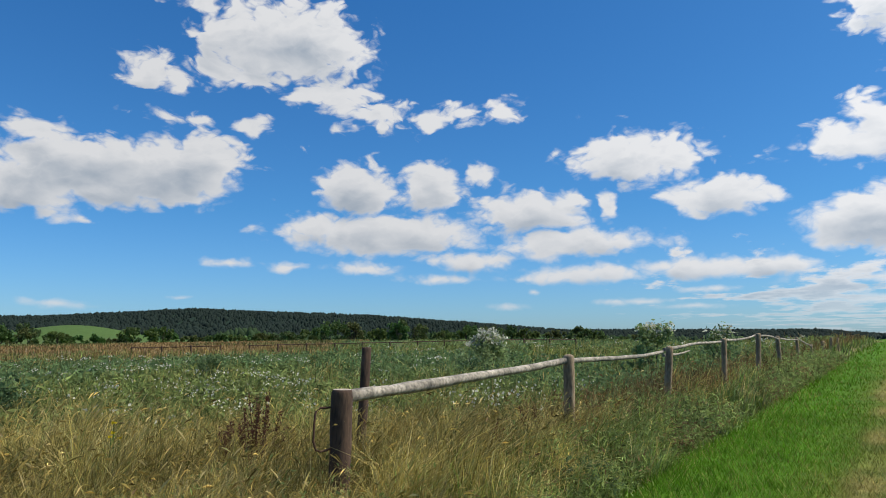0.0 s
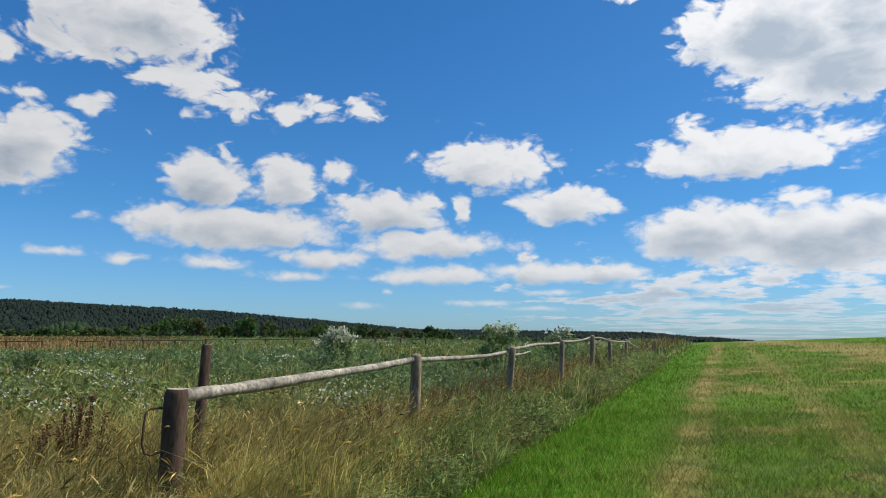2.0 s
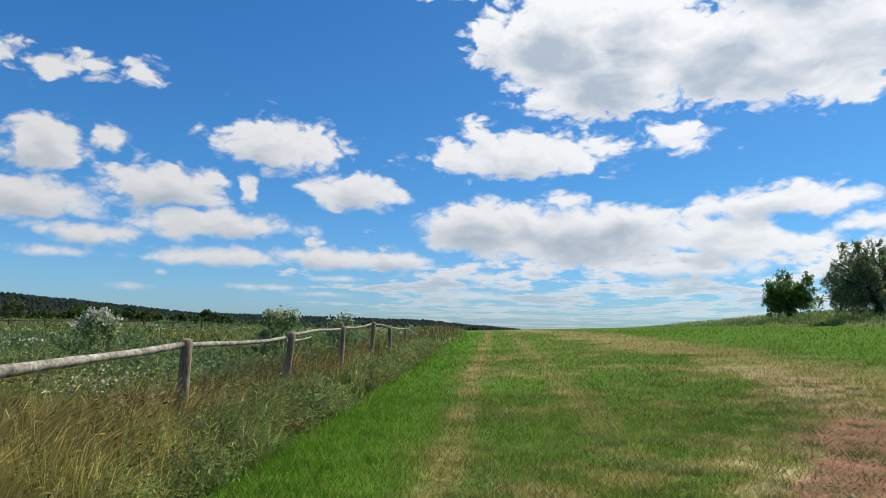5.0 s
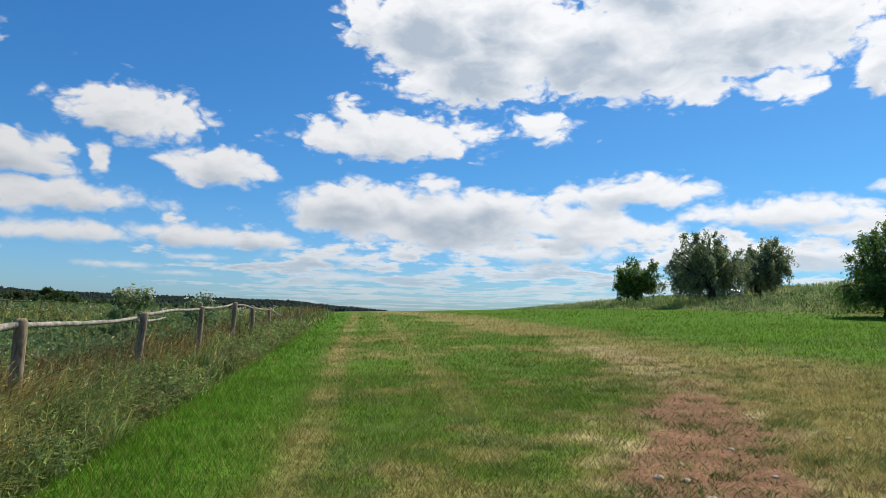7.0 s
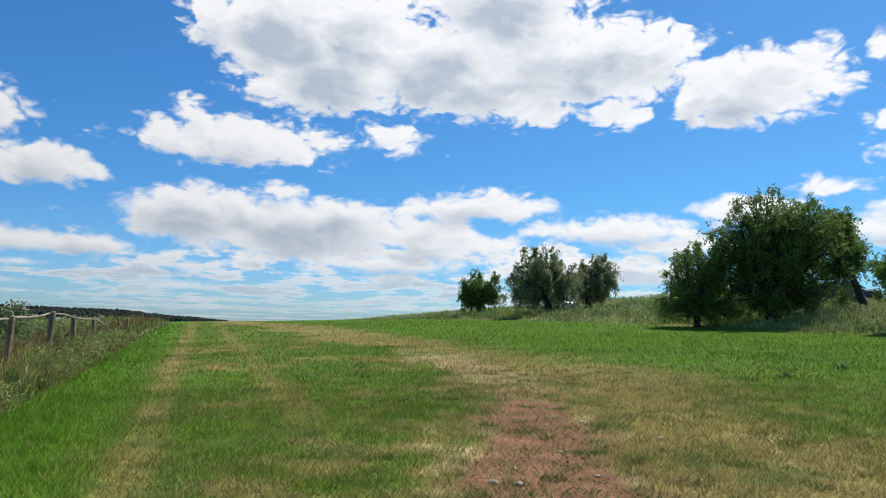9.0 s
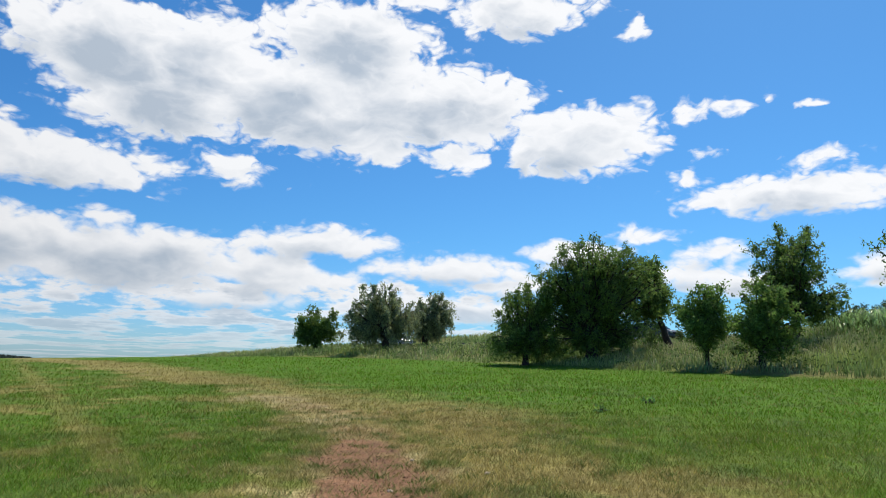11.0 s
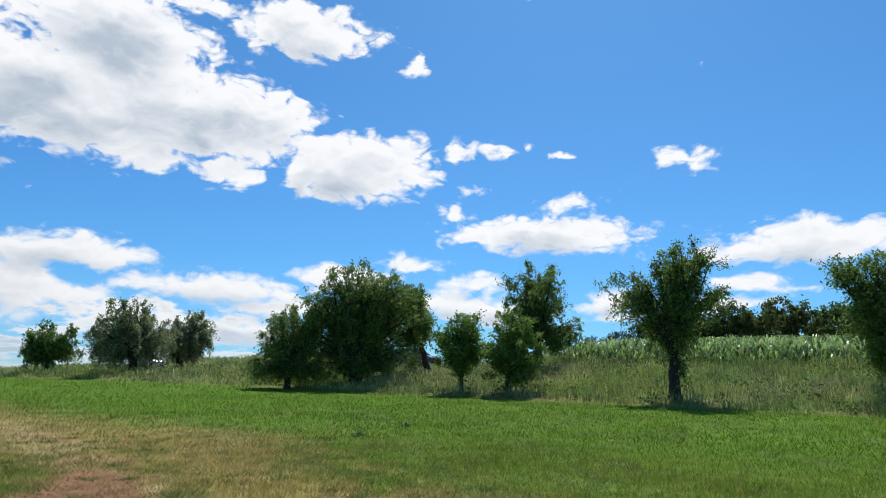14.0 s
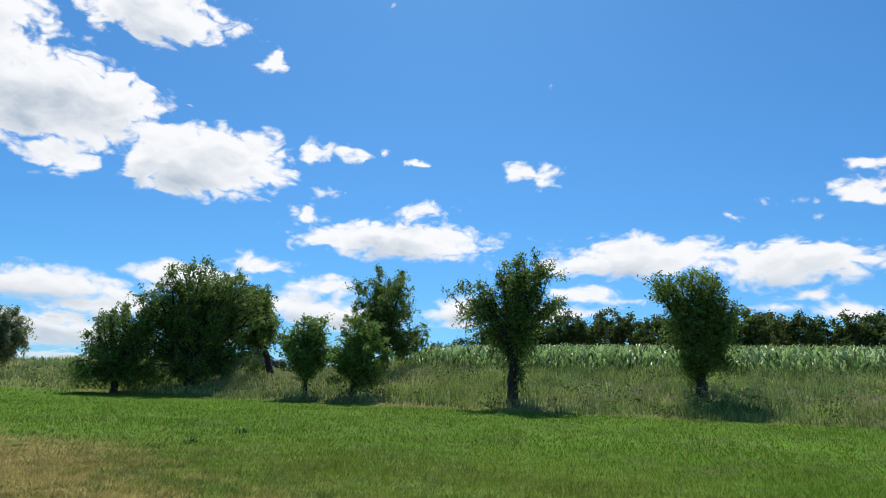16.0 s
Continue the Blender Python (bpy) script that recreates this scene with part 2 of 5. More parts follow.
sun = new("sun", bpy.data.lights.new("sun", "SUN"))
sun.data.energy, sun.data.angle, sun.data.color = 5.0, radians(0.55), (1.0, 0.93, 0.8)
sa, se = radians(SUN_AZ), radians(SUN_EL)
sun.matrix_world = look((200 * math.sin(sa) * math.cos(se), 200 * math.cos(sa) * math.cos(se), 200 * math.sin(se)), (0, 0, 0))

# ---- materials ----
def plain_noise(nt, scale, detail=4.0, coord="Object"):
    t = nt.nodes.new("ShaderNodeTexCoord")
    n = nt.nodes.new("ShaderNodeTexNoise")
    n.inputs["Scale"].default_value, n.inputs["Detail"].default_value = scale, detail
    nt.links.new(t.outputs[coord], n.inputs["Vector"])
    return n.outputs["Fac"]


def span(nt, value, lo, hi):
    m = nt.nodes.new("ShaderNodeMapRange")
    m.inputs["To Min"].default_value, m.inputs["To Max"].default_value = lo, hi
    m.inputs["From Min"].default_value, m.inputs["From Max"].default_value = 0.28, 0.72
    nt.links.new(value, m.inputs["Value"])
    return m.outputs[0]


def times_value(nt, colour, value):
    n = nt.nodes.new("ShaderNodeVectorMath")
    n.operation = "SCALE"
    nt.links.new(colour, n.inputs[0])
    nt.links.new(value, n.inputs["Scale"])
    return n.outputs[0]


def tinted_material(name, rough=0.6, leaf=0.0, scales=((1.3, 0.8, 1.2), (40.0, 0.75, 1.25)), bump=0.0, bump_scale=30.0, specular=0.3):
    """Colour from the mesh's own tint, varied by noise at several sizes. leaf: share of light that shines through."""
    mat = bpy.data.materials.new(name)
    mat.use_nodes = True
    nt = mat.node_tree
    b, out = nt.nodes["Principled BSDF"], nt.nodes["Material Output"]
    at = nt.nodes.new("ShaderNodeAttribute")
    at.attribute_name = "tint"
    col = at.outputs["Color"]
    for scale, lo, hi in scales:
        col = times_value(nt, col, span(nt, plain_noise(nt, scale), lo, hi))
    nt.links.new(col, b.inputs["Base Color"])
    b.inputs["Roughness"].default_value = rough
    b.inputs["Specular IOR Level"].default_value = specular
    if bump:
        bp = nt.nodes.new("ShaderNodeBump")
        bp.inputs["Strength"].default_value, bp.inputs["Distance"].default_value = bump, 0.05
        nt.links.new(plain_noise(nt, bump_scale, 6.0), bp.inputs["Height"])
        nt.links.new(bp.outputs[0], b.inputs["Normal"])
    if leaf:
        tr, mx = nt.nodes.new("ShaderNodeBsdfTranslucent"), nt.nodes.new("ShaderNodeMixShader")
        nt.links.new(col, tr.inputs[0])
        mx.inputs[0].default_value = leaf
        nt.links.new(b.outputs[0], mx.inputs[1])
        nt.links.new(tr.outputs[0], mx.inputs[2])
        nt.links.new(mx.outputs[0], out.inputs[0])
    return mat


def plain_material(name, colour, rough=0.7, metal=0.0, grain=(8.0, 60.0), spread=0.3, bump=0.3, stretch=None, specular=0.4):
    """One base colour broken by coarse and fine grain; stretch draws the grain out along an axis."""
    mat = bpy.data.materials.new(name)
    mat.use_nodes = True
    nt = mat.node_tree
    b = nt.nodes["Principled BSDF"]
    rgb = nt.nodes.new("ShaderNodeRGB")
    rgb.outputs[0].default_value = (*colour, 1)
    col = rgb.outputs[0]
    t, mp = nt.nodes.new("ShaderNodeTexCoord"), nt.nodes.new("ShaderNodeMapping")
    mp.inputs["Scale"].default_value = stretch or (1, 1, 1)
    nt.links.new(t.outputs["Object"], mp.inputs["Vector"])
    last = None
    for sc in grain:
        n = nt.nodes.new("ShaderNodeTexNoise")
        n.inputs["Scale"].default_value, n.inputs["Detail"].default_value = sc, 5.0
        nt.links.new(mp.outputs[0], n.inputs["Vector"])
        last = n.outputs["Fac"]
        col = times_value(nt, col, span(nt, last, 1 - spread, 1 + spread))
    nt.links.new(col, b.inputs["Base Color"])
    b.inputs["Roughness"].default_value, b.inputs["Metallic"].default_value, b.inputs["Specular IOR Level"].default_value = rough, metal, specular
    if bump:
        bp = nt.nodes.new("ShaderNodeBump")
        bp.inputs["Strength"].default_value, bp.inputs["Distance"].default_value = bump, 0.01
        nt.links.new(last, bp.inputs["Height"])
        nt.links.new(bp.outputs[0], b.inputs["Normal"])
    return mat


M_GROUND = tinted_material("ground", 0.95, scales=((0.35, 0.82, 1.18), (2.6, 0.72, 1.28), (22.0, 0.6, 1.4)), bump=0.7, bump_scale=26.0, specular=0.1)
M_BLADE = tinted_material("grass_blades", 0.62, 0.26, ((0.8, 0.82, 1.18), (9.0, 0.78, 1.22)), specular=0.12)
M_TURF = tinted_material("turf_blades", 0.8, 0.4, ((0.8, 0.82, 1.18), (9.0, 0.8, 1.2)), specular=0.03)
M_MAIZE = tinted_material("maize_leaves", 0.38, 0.3, ((0.8, 0.82, 1.18), (9.0, 0.78, 1.22)), specular=0.1)
M_LEAF = tinted_material("leaves", 0.6, 0.48, ((0.9, 0.75, 1.25), (7.0, 0.7, 1.3)), specular=0.18)
M_FAR = tinted_material("far_woods", 0.9, 0.0, ((0.02, 0.8, 1.2), (0.3, 0.85, 1.15)), specular=0.1)
M_BARK = plain_material("bark", (0.05, 0.038, 0.029), 0.9, grain=(3.0, 24.0), spread=0.4, bump=0.6, stretch=(1, 1, 0.3))
M_RAIL = plain_material("weathered_rail", (0.29, 0.255, 0.205), 0.9, grain=(5.0, 28.0), spread=0.62, bump=0.5)
M_POST = plain_material("weathered_post", (0.29, 0.215, 0.135), 0.9, grain=(5.0, 40.0), spread=0.42, bump=0.6, stretch=(1, 1, 0.25))
M_DARKPOST = plain_material("tarred_post", (0.085, 0.052, 0.034), 0.9, grain=(5.0, 40.0), spread=0.4, bump=0.6, stretch=(1, 1, 0.25))
M_CUT = plain_material("sawn_end", (0.4, 0.33, 0.25), 0.85, grain=(14.0, 70.0), spread=0.3, bump=0.3)
M_RUST = plain_material("rusty_iron", (0.11, 0.06, 0.04), 0.75, 0.5, grain=(20.0, 120.0), spread=0.4, bump=0.3)
M_STONE = plain_material("pale_stone", (0.4, 0.32, 0.23), 0.85, grain=(12.0, 80.0), spread=0.25, bump=0.4)
M_ROAD = plain_material("asphalt", (0.055, 0.055, 0.057), 0.9, grain=(0.6, 30.0), spread=0.25, bump=0.3)

# ---- shape of the land ----
RNG = np.random.default_rng(7)
FENCE_AZ, FENCE_OFF, POST_STEP, POST_FIRST = 34.0, 3.78, 4.36, 4.14
FU = np.array((math.sin(radians(FENCE_AZ)), math.cos(radians(FENCE_AZ))))
FN = np.array((-FU[1], FU[0]))
ROW_N, ROW_T, ROW_O = np.array((0.853, -0.522)), np.array((0.522, 0.853)), np.array((29.0, -8.0))
TRACK = np.array(((2.0, -0.6), (5.1, 2.5), (9.3, 5.2), (13.7, 9.0), (19.0, 16.0), (25.0, 26.5), (36.0, 46.0), (50.0, 72.0)))


def lattice(x, y, seed):
    n = np.sin(x * 127.1 + y * 311.7 + seed * 74.7) * 43758.5453
    return n - np.floor(n)


def vnoise(x, y, size, seed=0):
    """Smooth noise from 0 to 1 over the plan, with features of that size."""
    x, y = np.asarray(x, float) / size, np.asarray(y, float) / size
    ix, iy = np.floor(x), np.floor(y)
    fx, fy = x - ix, y - iy
    fx, fy = fx * fx * (3 - 2 * fx), fy * fy * (3 - 2 * fy)
    a, b = lattice(ix, iy, seed), lattice(ix + 1, iy, seed)
    c, d = lattice(ix, iy + 1, seed), lattice(ix + 1, iy + 1, seed)
    return (a * (1 - fx) + b * fx) * (1 - fy) + (c * (1 - fx) + d * fx) * fy


def ramp(v, lo, hi):
    t = np.clip((v - lo) / (hi - lo), 0, 1)
    return t * t * (3 - 2 * t)


def along_fence(x, y):
    return x * FU[0] + y * FU[1], x * FN[0] + y * FN[1]


def behind_row(x, y):
    return (x - ROW_O[0]) * ROW_N[0] + (y - ROW_O[1]) * ROW_N[1]


def land(x, y):
    """Height of the ground."""
    x, y = np.asarray(x, float), np.asarray(y, float)
    r = np.hypot(x, y) + 1e-6
    azimuth = np.degrees(np.arctan2(x, y))
    slope = 0.0525 * x - 0.012 * y
    reach = np.where(r < 50, r, 50 + 24 * (1 - np.exp(-(r - 50) / 24)))
    z = np.where(slope > 0, slope, slope * 0.3) * reach / r
    fall = np.clip(r - 95, 0, 400) * 0.012 * ramp(azimuth, -8, 34) * (1 - ramp(azimuth, 52, 62))
    z = z - fall
    q = behind_row(x, y)
    hill = ramp(azimuth, 86, 97) * (1 - ramp(azimuth, 165, 200))
    far_end = ramp(azimuth, 58, 65) * (1 - ramp(azimuth, 80, 88))
    plain_bank = np.interp(q, (-2.5, 3, 11, 16, 22), (0, 0.6, 1.45, 1.1, 0.95))
    road_bank = np.interp(q, (-2.5, 3, 11, 15, 22, 28, 45, 120), (0, 0.55, 0.8, 1.2, 1.35, 2.7, 2.8, 1.0))
    bank = plain_bank * (1 - far_end) + road_bank * far_end + hill * np.interp(q, (8, 17, 22, 47, 76, 150, 500), (0, 0.5, 0.9, 2.7, 4.2, 4.5, 1.4))
    z = z + bank * ramp(azimuth, 42, 58) * (1 - ramp(azimuth, 170, 215)) * (1 - ramp(r, 300, 900))
    # the meadow behind the fence climbs gently to its far edge
    left = ramp(-azimuth, -26, -4) * (1 - ramp(-azimuth, 120, 170))
    z = z + left * np.interp(r, (12, 60, 160, 240), (0, 0.7, 2.0, 1.6))
    # far slopes
    green = (17 * np.exp(-((azimuth + 28.0) / 5.5) ** 2) + 9 * np.exp(-((azimuth + 16) / 2.2) ** 2)) * np.interp(r, (260, 700, 900), (0, 1, 1))
    crest = np.interp(azimuth, (-60, -34, -29, -20, -6, 1.7, 10, 18.7, 28.7, 32, 36, 44), (60, 60, 63, 84, 65, 45, 21, 20, 17, 5, -7, -18))
    z = z + crest * ramp(r, 900, 2000) + green * (1 - ramp(r, 900, 1700))
    return z + (vnoise(x, y, 2.2, 3) - 0.5) * 0.05 * ramp(r, 2, 6) + (vnoise(x, y, 0.5, 4) - 0.5) * 0.025 * (1 - ramp(r, 20, 40))


def track_distance(x, y):
    best = np.full(np.shape(x), 1e9)
    for a, b in zip(TRACK[:-1], TRACK[1:]):
        d = b - a
        t = np.clip(((x - a[0]) * d[0] + (y - a[1]) * d[1]) / (d @ d), 0, 1)
        best = np.minimum(best, np.hypot(x - a[0] - t * d[0], y - a[1] - t * d[1]))
    return best


LUSH, GREEN, OLIVE, STRAW, SOIL = (np.array(c) for c in ((0.095, 0.21, 0.016), (0.1, 0.185, 0.018), (0.15, 0.175, 0.032), (0.35, 0.27, 0.1), (0.275, 0.15, 0.08)))
WEEDS, HAY = np.array((0.10, 0.14, 0.055)), np.array((0.33, 0.24, 0.1))


def blend(a, b, f):
    f = np.asarray(f)[..., None]
    return a * (1 - f) + b * f


def soil_amount(x, y):
    """How bare the ground is: the worn patch on the track."""
    p = (x - 6.9) * 0.84 + (y - 3.7) * 0.54
    c = -(x - 6.9) * 0.54 + (y - 3.7) * 0.84
    core = 1 - np.hypot(p / 3.1, c / (0.62 + 0.25 * vnoise(x, y, 1.5, 13)))
    spots = 1 - track_distance(x, y) / 1.5
    n = vnoise(x, y, 0.9, 11) * 0.6 + vnoise(x, y, 0.3, 12) * 0.4
    return np.maximum(ramp(core + (n - 0.5) * 1.1, 0.0, 0.3), 0.5 * ramp(spots + (n - 0.72) * 2.6, 0.2, 0.6) * (1 - ramp(np.hypot(x, y), 14, 22)))


def field_colour(x, y):
    """Colour of the turf over the plan."""
    s, w = along_fence(x, y)
    r = np.hypot(x, y)
    broad, mid, small = vnoise(x, y, 7, 21), vnoise(x, y, 1.6, 22), vnoise(x, y, 0.45, 23)
    n = broad * 0.4 + mid * 0.35 + small * 0.25
    c = blend(np.broadcast_to(GREEN, (*np.shape(x), 3)), OLIVE, ramp(n, 0.42, 0.7) * 0.6)
    c = blend(c, LUSH, ramp(w, 0.7, 1.5) * 0.95)
    dry = np.maximum.reduce((
        ramp(0.42 - np.abs(w - 0.45 - 0.12 * (mid - 0.5)), 0, 0.35) * 0.8 * ramp(mid * 0.5 + broad * 0.5, 0.25, 0.6) * ramp(s, 4, 8),
        ramp(0.5 - np.abs(w + 1.6), 0, 0.45) * 0.4 * ramp(s, 7, 11),
        ramp(2.7 - track_distance(x - 0.85, y + 1.0) + (n - 0.5) * 4.5, 0.0, 1.8) * 0.78,
        ramp(n, 0.56, 0.72) * 0.6 * (1 - ramp(w, 0.3, 1.2)) * (1 - ramp(r, 25, 60)) * ramp(w, -9, -5)))
    right = ramp(behind_row(x, y), -22, -14)
    c = blend(c, np.array((0.092, 0.2, 0.01)), right * 0.8)
    c = blend(c, STRAW, dry * (1 - 0.55 * right))
    pale = ramp(0.85 - track_distance(x, y) + (small - 0.5) * 1.8 + (mid - 0.5), 0.1, 0.9) * (1 - ramp(r, 18, 26))
    c = blend(c, np.array((0.5, 0.41, 0.21)), pale * 0.6)
    tuft = ramp(vnoise(x, y, 0.7, 24) * 0.6 + vnoise(x, y, 0.25, 25) * 0.4, 0.58, 0.7) * (1 - ramp(r, 18, 30))
    c = blend(c, np.array((0.11, 0.16, 0.035)), tuft * 0.6 * (1 - ramp(w, 0.4, 1.0)))
    c = blend(c, SOIL, soil_amount(x, y))
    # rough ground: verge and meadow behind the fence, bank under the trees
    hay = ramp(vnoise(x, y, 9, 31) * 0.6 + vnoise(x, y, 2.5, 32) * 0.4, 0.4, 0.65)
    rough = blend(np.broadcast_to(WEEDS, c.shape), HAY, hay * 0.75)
    # darkened close by, standing for shade on the ground between tall blades
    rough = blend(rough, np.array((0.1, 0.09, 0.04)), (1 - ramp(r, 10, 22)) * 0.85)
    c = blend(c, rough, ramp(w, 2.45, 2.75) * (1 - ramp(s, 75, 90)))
    c = blend(c, blend(np.broadcast_to(np.array((0.14, 0.19, 0.05)), c.shape), HAY, hay * 0.5), ramp(behind_row(x, y), -2.8, -1.8) * (1 - ramp(-y, 200, 300)))
    return c


def far_colour(x, y):
    c = field_colour(x, y)
    azimuth, r = np.degrees(np.arctan2(x, y)), np.hypot(x, y)
    c = blend(c, np.array((0.24, 0.16, 0.07)), ramp(r, 42, 70) * (1 - ramp(r, 150, 200)) * ramp(-azimuth, 6, 16) * 0.85)
    c = blend(c, np.array((0.11, 0.125, 0.045)), ramp(r, 50, 110) * ramp(-azimuth, -33, -20) * (1 - ramp(-azimuth, 6, 16)) * ramp(along_fence(x, y)[1], 3, 6))
    c = blend(c, np.array((0.1, 0.145, 0.04)), ramp(r, 190, 260) * ramp(-azimuth, -30, -10))
    c = blend(c, np.array((0.085, 0.145, 0.035)), ramp(r, 300, 380) * ramp(-azimuth, 11, 14))
    c = blend(c, np.array((0.05, 0.075, 0.028)), ramp(r, 240, 300) * (1 - ramp(-azimuth, 10, 13)) * ramp(-azimuth, -40, -30))
    return blend(c, np.array((0.018, 0.034, 0.02)), ramp(r, 960, 1150) * ramp(-azimuth, -40, -34))


def raw_mesh(name, v, f, mat, tint=None, smooth=False):
    me = bpy.data.meshes.new(name)
    v, f = np.asarray(v, np.float32), np.asarray(f, np.int32)
    me.vertices.add(len(v))
    me.vertices.foreach_set("co", v.ravel())
    me.loops.add(f.size)
    me.loops.foreach_set("vertex_index", f.ravel())
    me.polygons.add(len(f))
    me.polygons.foreach_set("loop_start", np.arange(0, f.size, f.shape[1], dtype=np.int32))
    if smooth:
        me.polygons.foreach_set("use_smooth", np.ones(len(f), bool))
    me.update(calc_edges=True)
    if tint is not None:
        a = me.attributes.new("tint", "FLOAT_COLOR", "POINT")
        a.data.foreach_set("color", np.concatenate((np.broadcast_to(tint, (len(v), 3)) * 0.86, np.ones((len(v), 1))), 1).astype(np.float32).ravel())
    me.materials.append(mat)
    return me


def child(name, me, parent, label=""):
    ob = new(name, me)
    ob.parent = parent
    return tagged(ob, label)


# the ground: rings round the walk, dense near and wide far off
ring = np.concatenate(((0.0,), np.arange(0.14, 8, 0.13), 8 * 1.026 ** np.arange(0, 260)))
ring = ring[ring < 4700]
spoke = np.radians(np.arange(0, 360, 0.6))
gr, ga = np.meshgrid(ring, spoke, indexing="ij")
gx, gy = (gr * np.sin(ga)).ravel(), (gr * np.cos(ga)).ravel()
gv = np.stack((gx, gy, land(gx, gy)), 1)
nr, ns = len(ring), len(spoke)
ii, jj = np.meshgrid(np.arange(nr - 1), np.arange(ns), indexing="ij")
k2 = (jj + 1) % ns
gf = np.stack((ii * ns + jj, ii * ns + k2, (ii + 1) * ns + k2, (ii + 1) * ns + jj), -1).reshape(-1, 4)[:, ::-1]
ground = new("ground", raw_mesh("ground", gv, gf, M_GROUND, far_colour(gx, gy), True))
tagged(ground, "mown grassland with a worn red-brown dirt track and rising field", "ground", kind="structure")

# ---- trees ----
def tube(points, radii, sides):
    """Rings round a line of points: vertices and quads."""
    p = np.asarray(points, float)
    d = np.gradient(p, axis=0)
    d /= np.linalg.norm(d, axis=1)[:, None] + 1e-9
    ref = np.where(np.abs(d[:, 2:3]) > 0.9, np.array((1.0, 0, 0)), np.array((0, 0, 1.0)))
    a = np.cross(d, ref)
    a /= np.linalg.norm(a, axis=1)[:, None] + 1e-9
    b = np.cross(d, a)
    th = np.arange(sides) * 2 * math.pi / sides
    v = p[:, None] + np.asarray(radii)[:, None, None] * (a[:, None] * np.cos(th)[None, :, None] + b[:, None] * np.sin(th)[None, :, None])
    n = len(p)
    i, j = np.meshgrid(np.arange(n - 1), np.arange(sides), indexing="ij")
    k = (j + 1) % sides
    f = np.stack((i * sides + j, i * sides + k, (i + 1) * sides + k, (i + 1) * sides + j), -1).reshape(-1, 4)
    return v.reshape(-1, 3), f


def joined(pieces):
    vs, fs, base = [], [], 0
    for v, f in pieces:
        vs.append(v)
        fs.append(f + base)
        base += len(v)
    return np.concatenate(vs), np.concatenate(fs)


def leaf_quads(centre, size, rng, hang=0.0, narrow=0.5):
    """Pointed leaves, each two triangles folded along the midrib."""
    n = len(centre)
    d = rng.normal(size=(n, 3))
    d[:, 2] -= hang
    d /= np.linalg.norm(d, axis=1)[:, None]
    o = rng.normal(size=(n, 3))
    o -= (o * d).sum(1)[:, None] * d
    o /= np.linalg.norm(o, axis=1)[:, None] + 1e-9
    u = np.cross(d, o)
    s = (size * rng.uniform(0.6, 1.35, n))[:, None]
    v = np.stack((centre - d * s * 0.5, centre + o * s * narrow * 0.5 + u * s * 0.08, centre + d * s * 0.5, centre - o * s * narrow * 0.5 + u * s * 0.08), 1)
    f = np.arange(n * 4).reshape(n, 4)
    return v.reshape(-1, 3), np.concatenate((f[:, (0, 1, 2)], f[:, (0, 2, 3)]))


def in_blobs(blobs, n, rng, shell=0.35):
    vol = np.array([(b[3] * b[4] * b[5]) ** 0.65 * (b[6] if len(b) > 6 else 1) for b in blobs])
    pick = rng.choice(len(blobs), n, p=vol / vol.sum())
    d = rng.normal(size=(n, 3))
    d /= np.linalg.norm(d, axis=1)[:, None]
    rad = rng.uniform(shell ** 3, 1, n)[:, None] ** (1 / 3)
    bl = np.array([b[:6] for b in blobs])[pick]
    return bl[:, :3] + d * rad * bl[:, 3:]


def place(azimuth, distance):
    x, y = distance * math.sin(radians(azimuth)), distance * math.cos(radians(azimuth))
    return x, y, float(land(x, y))


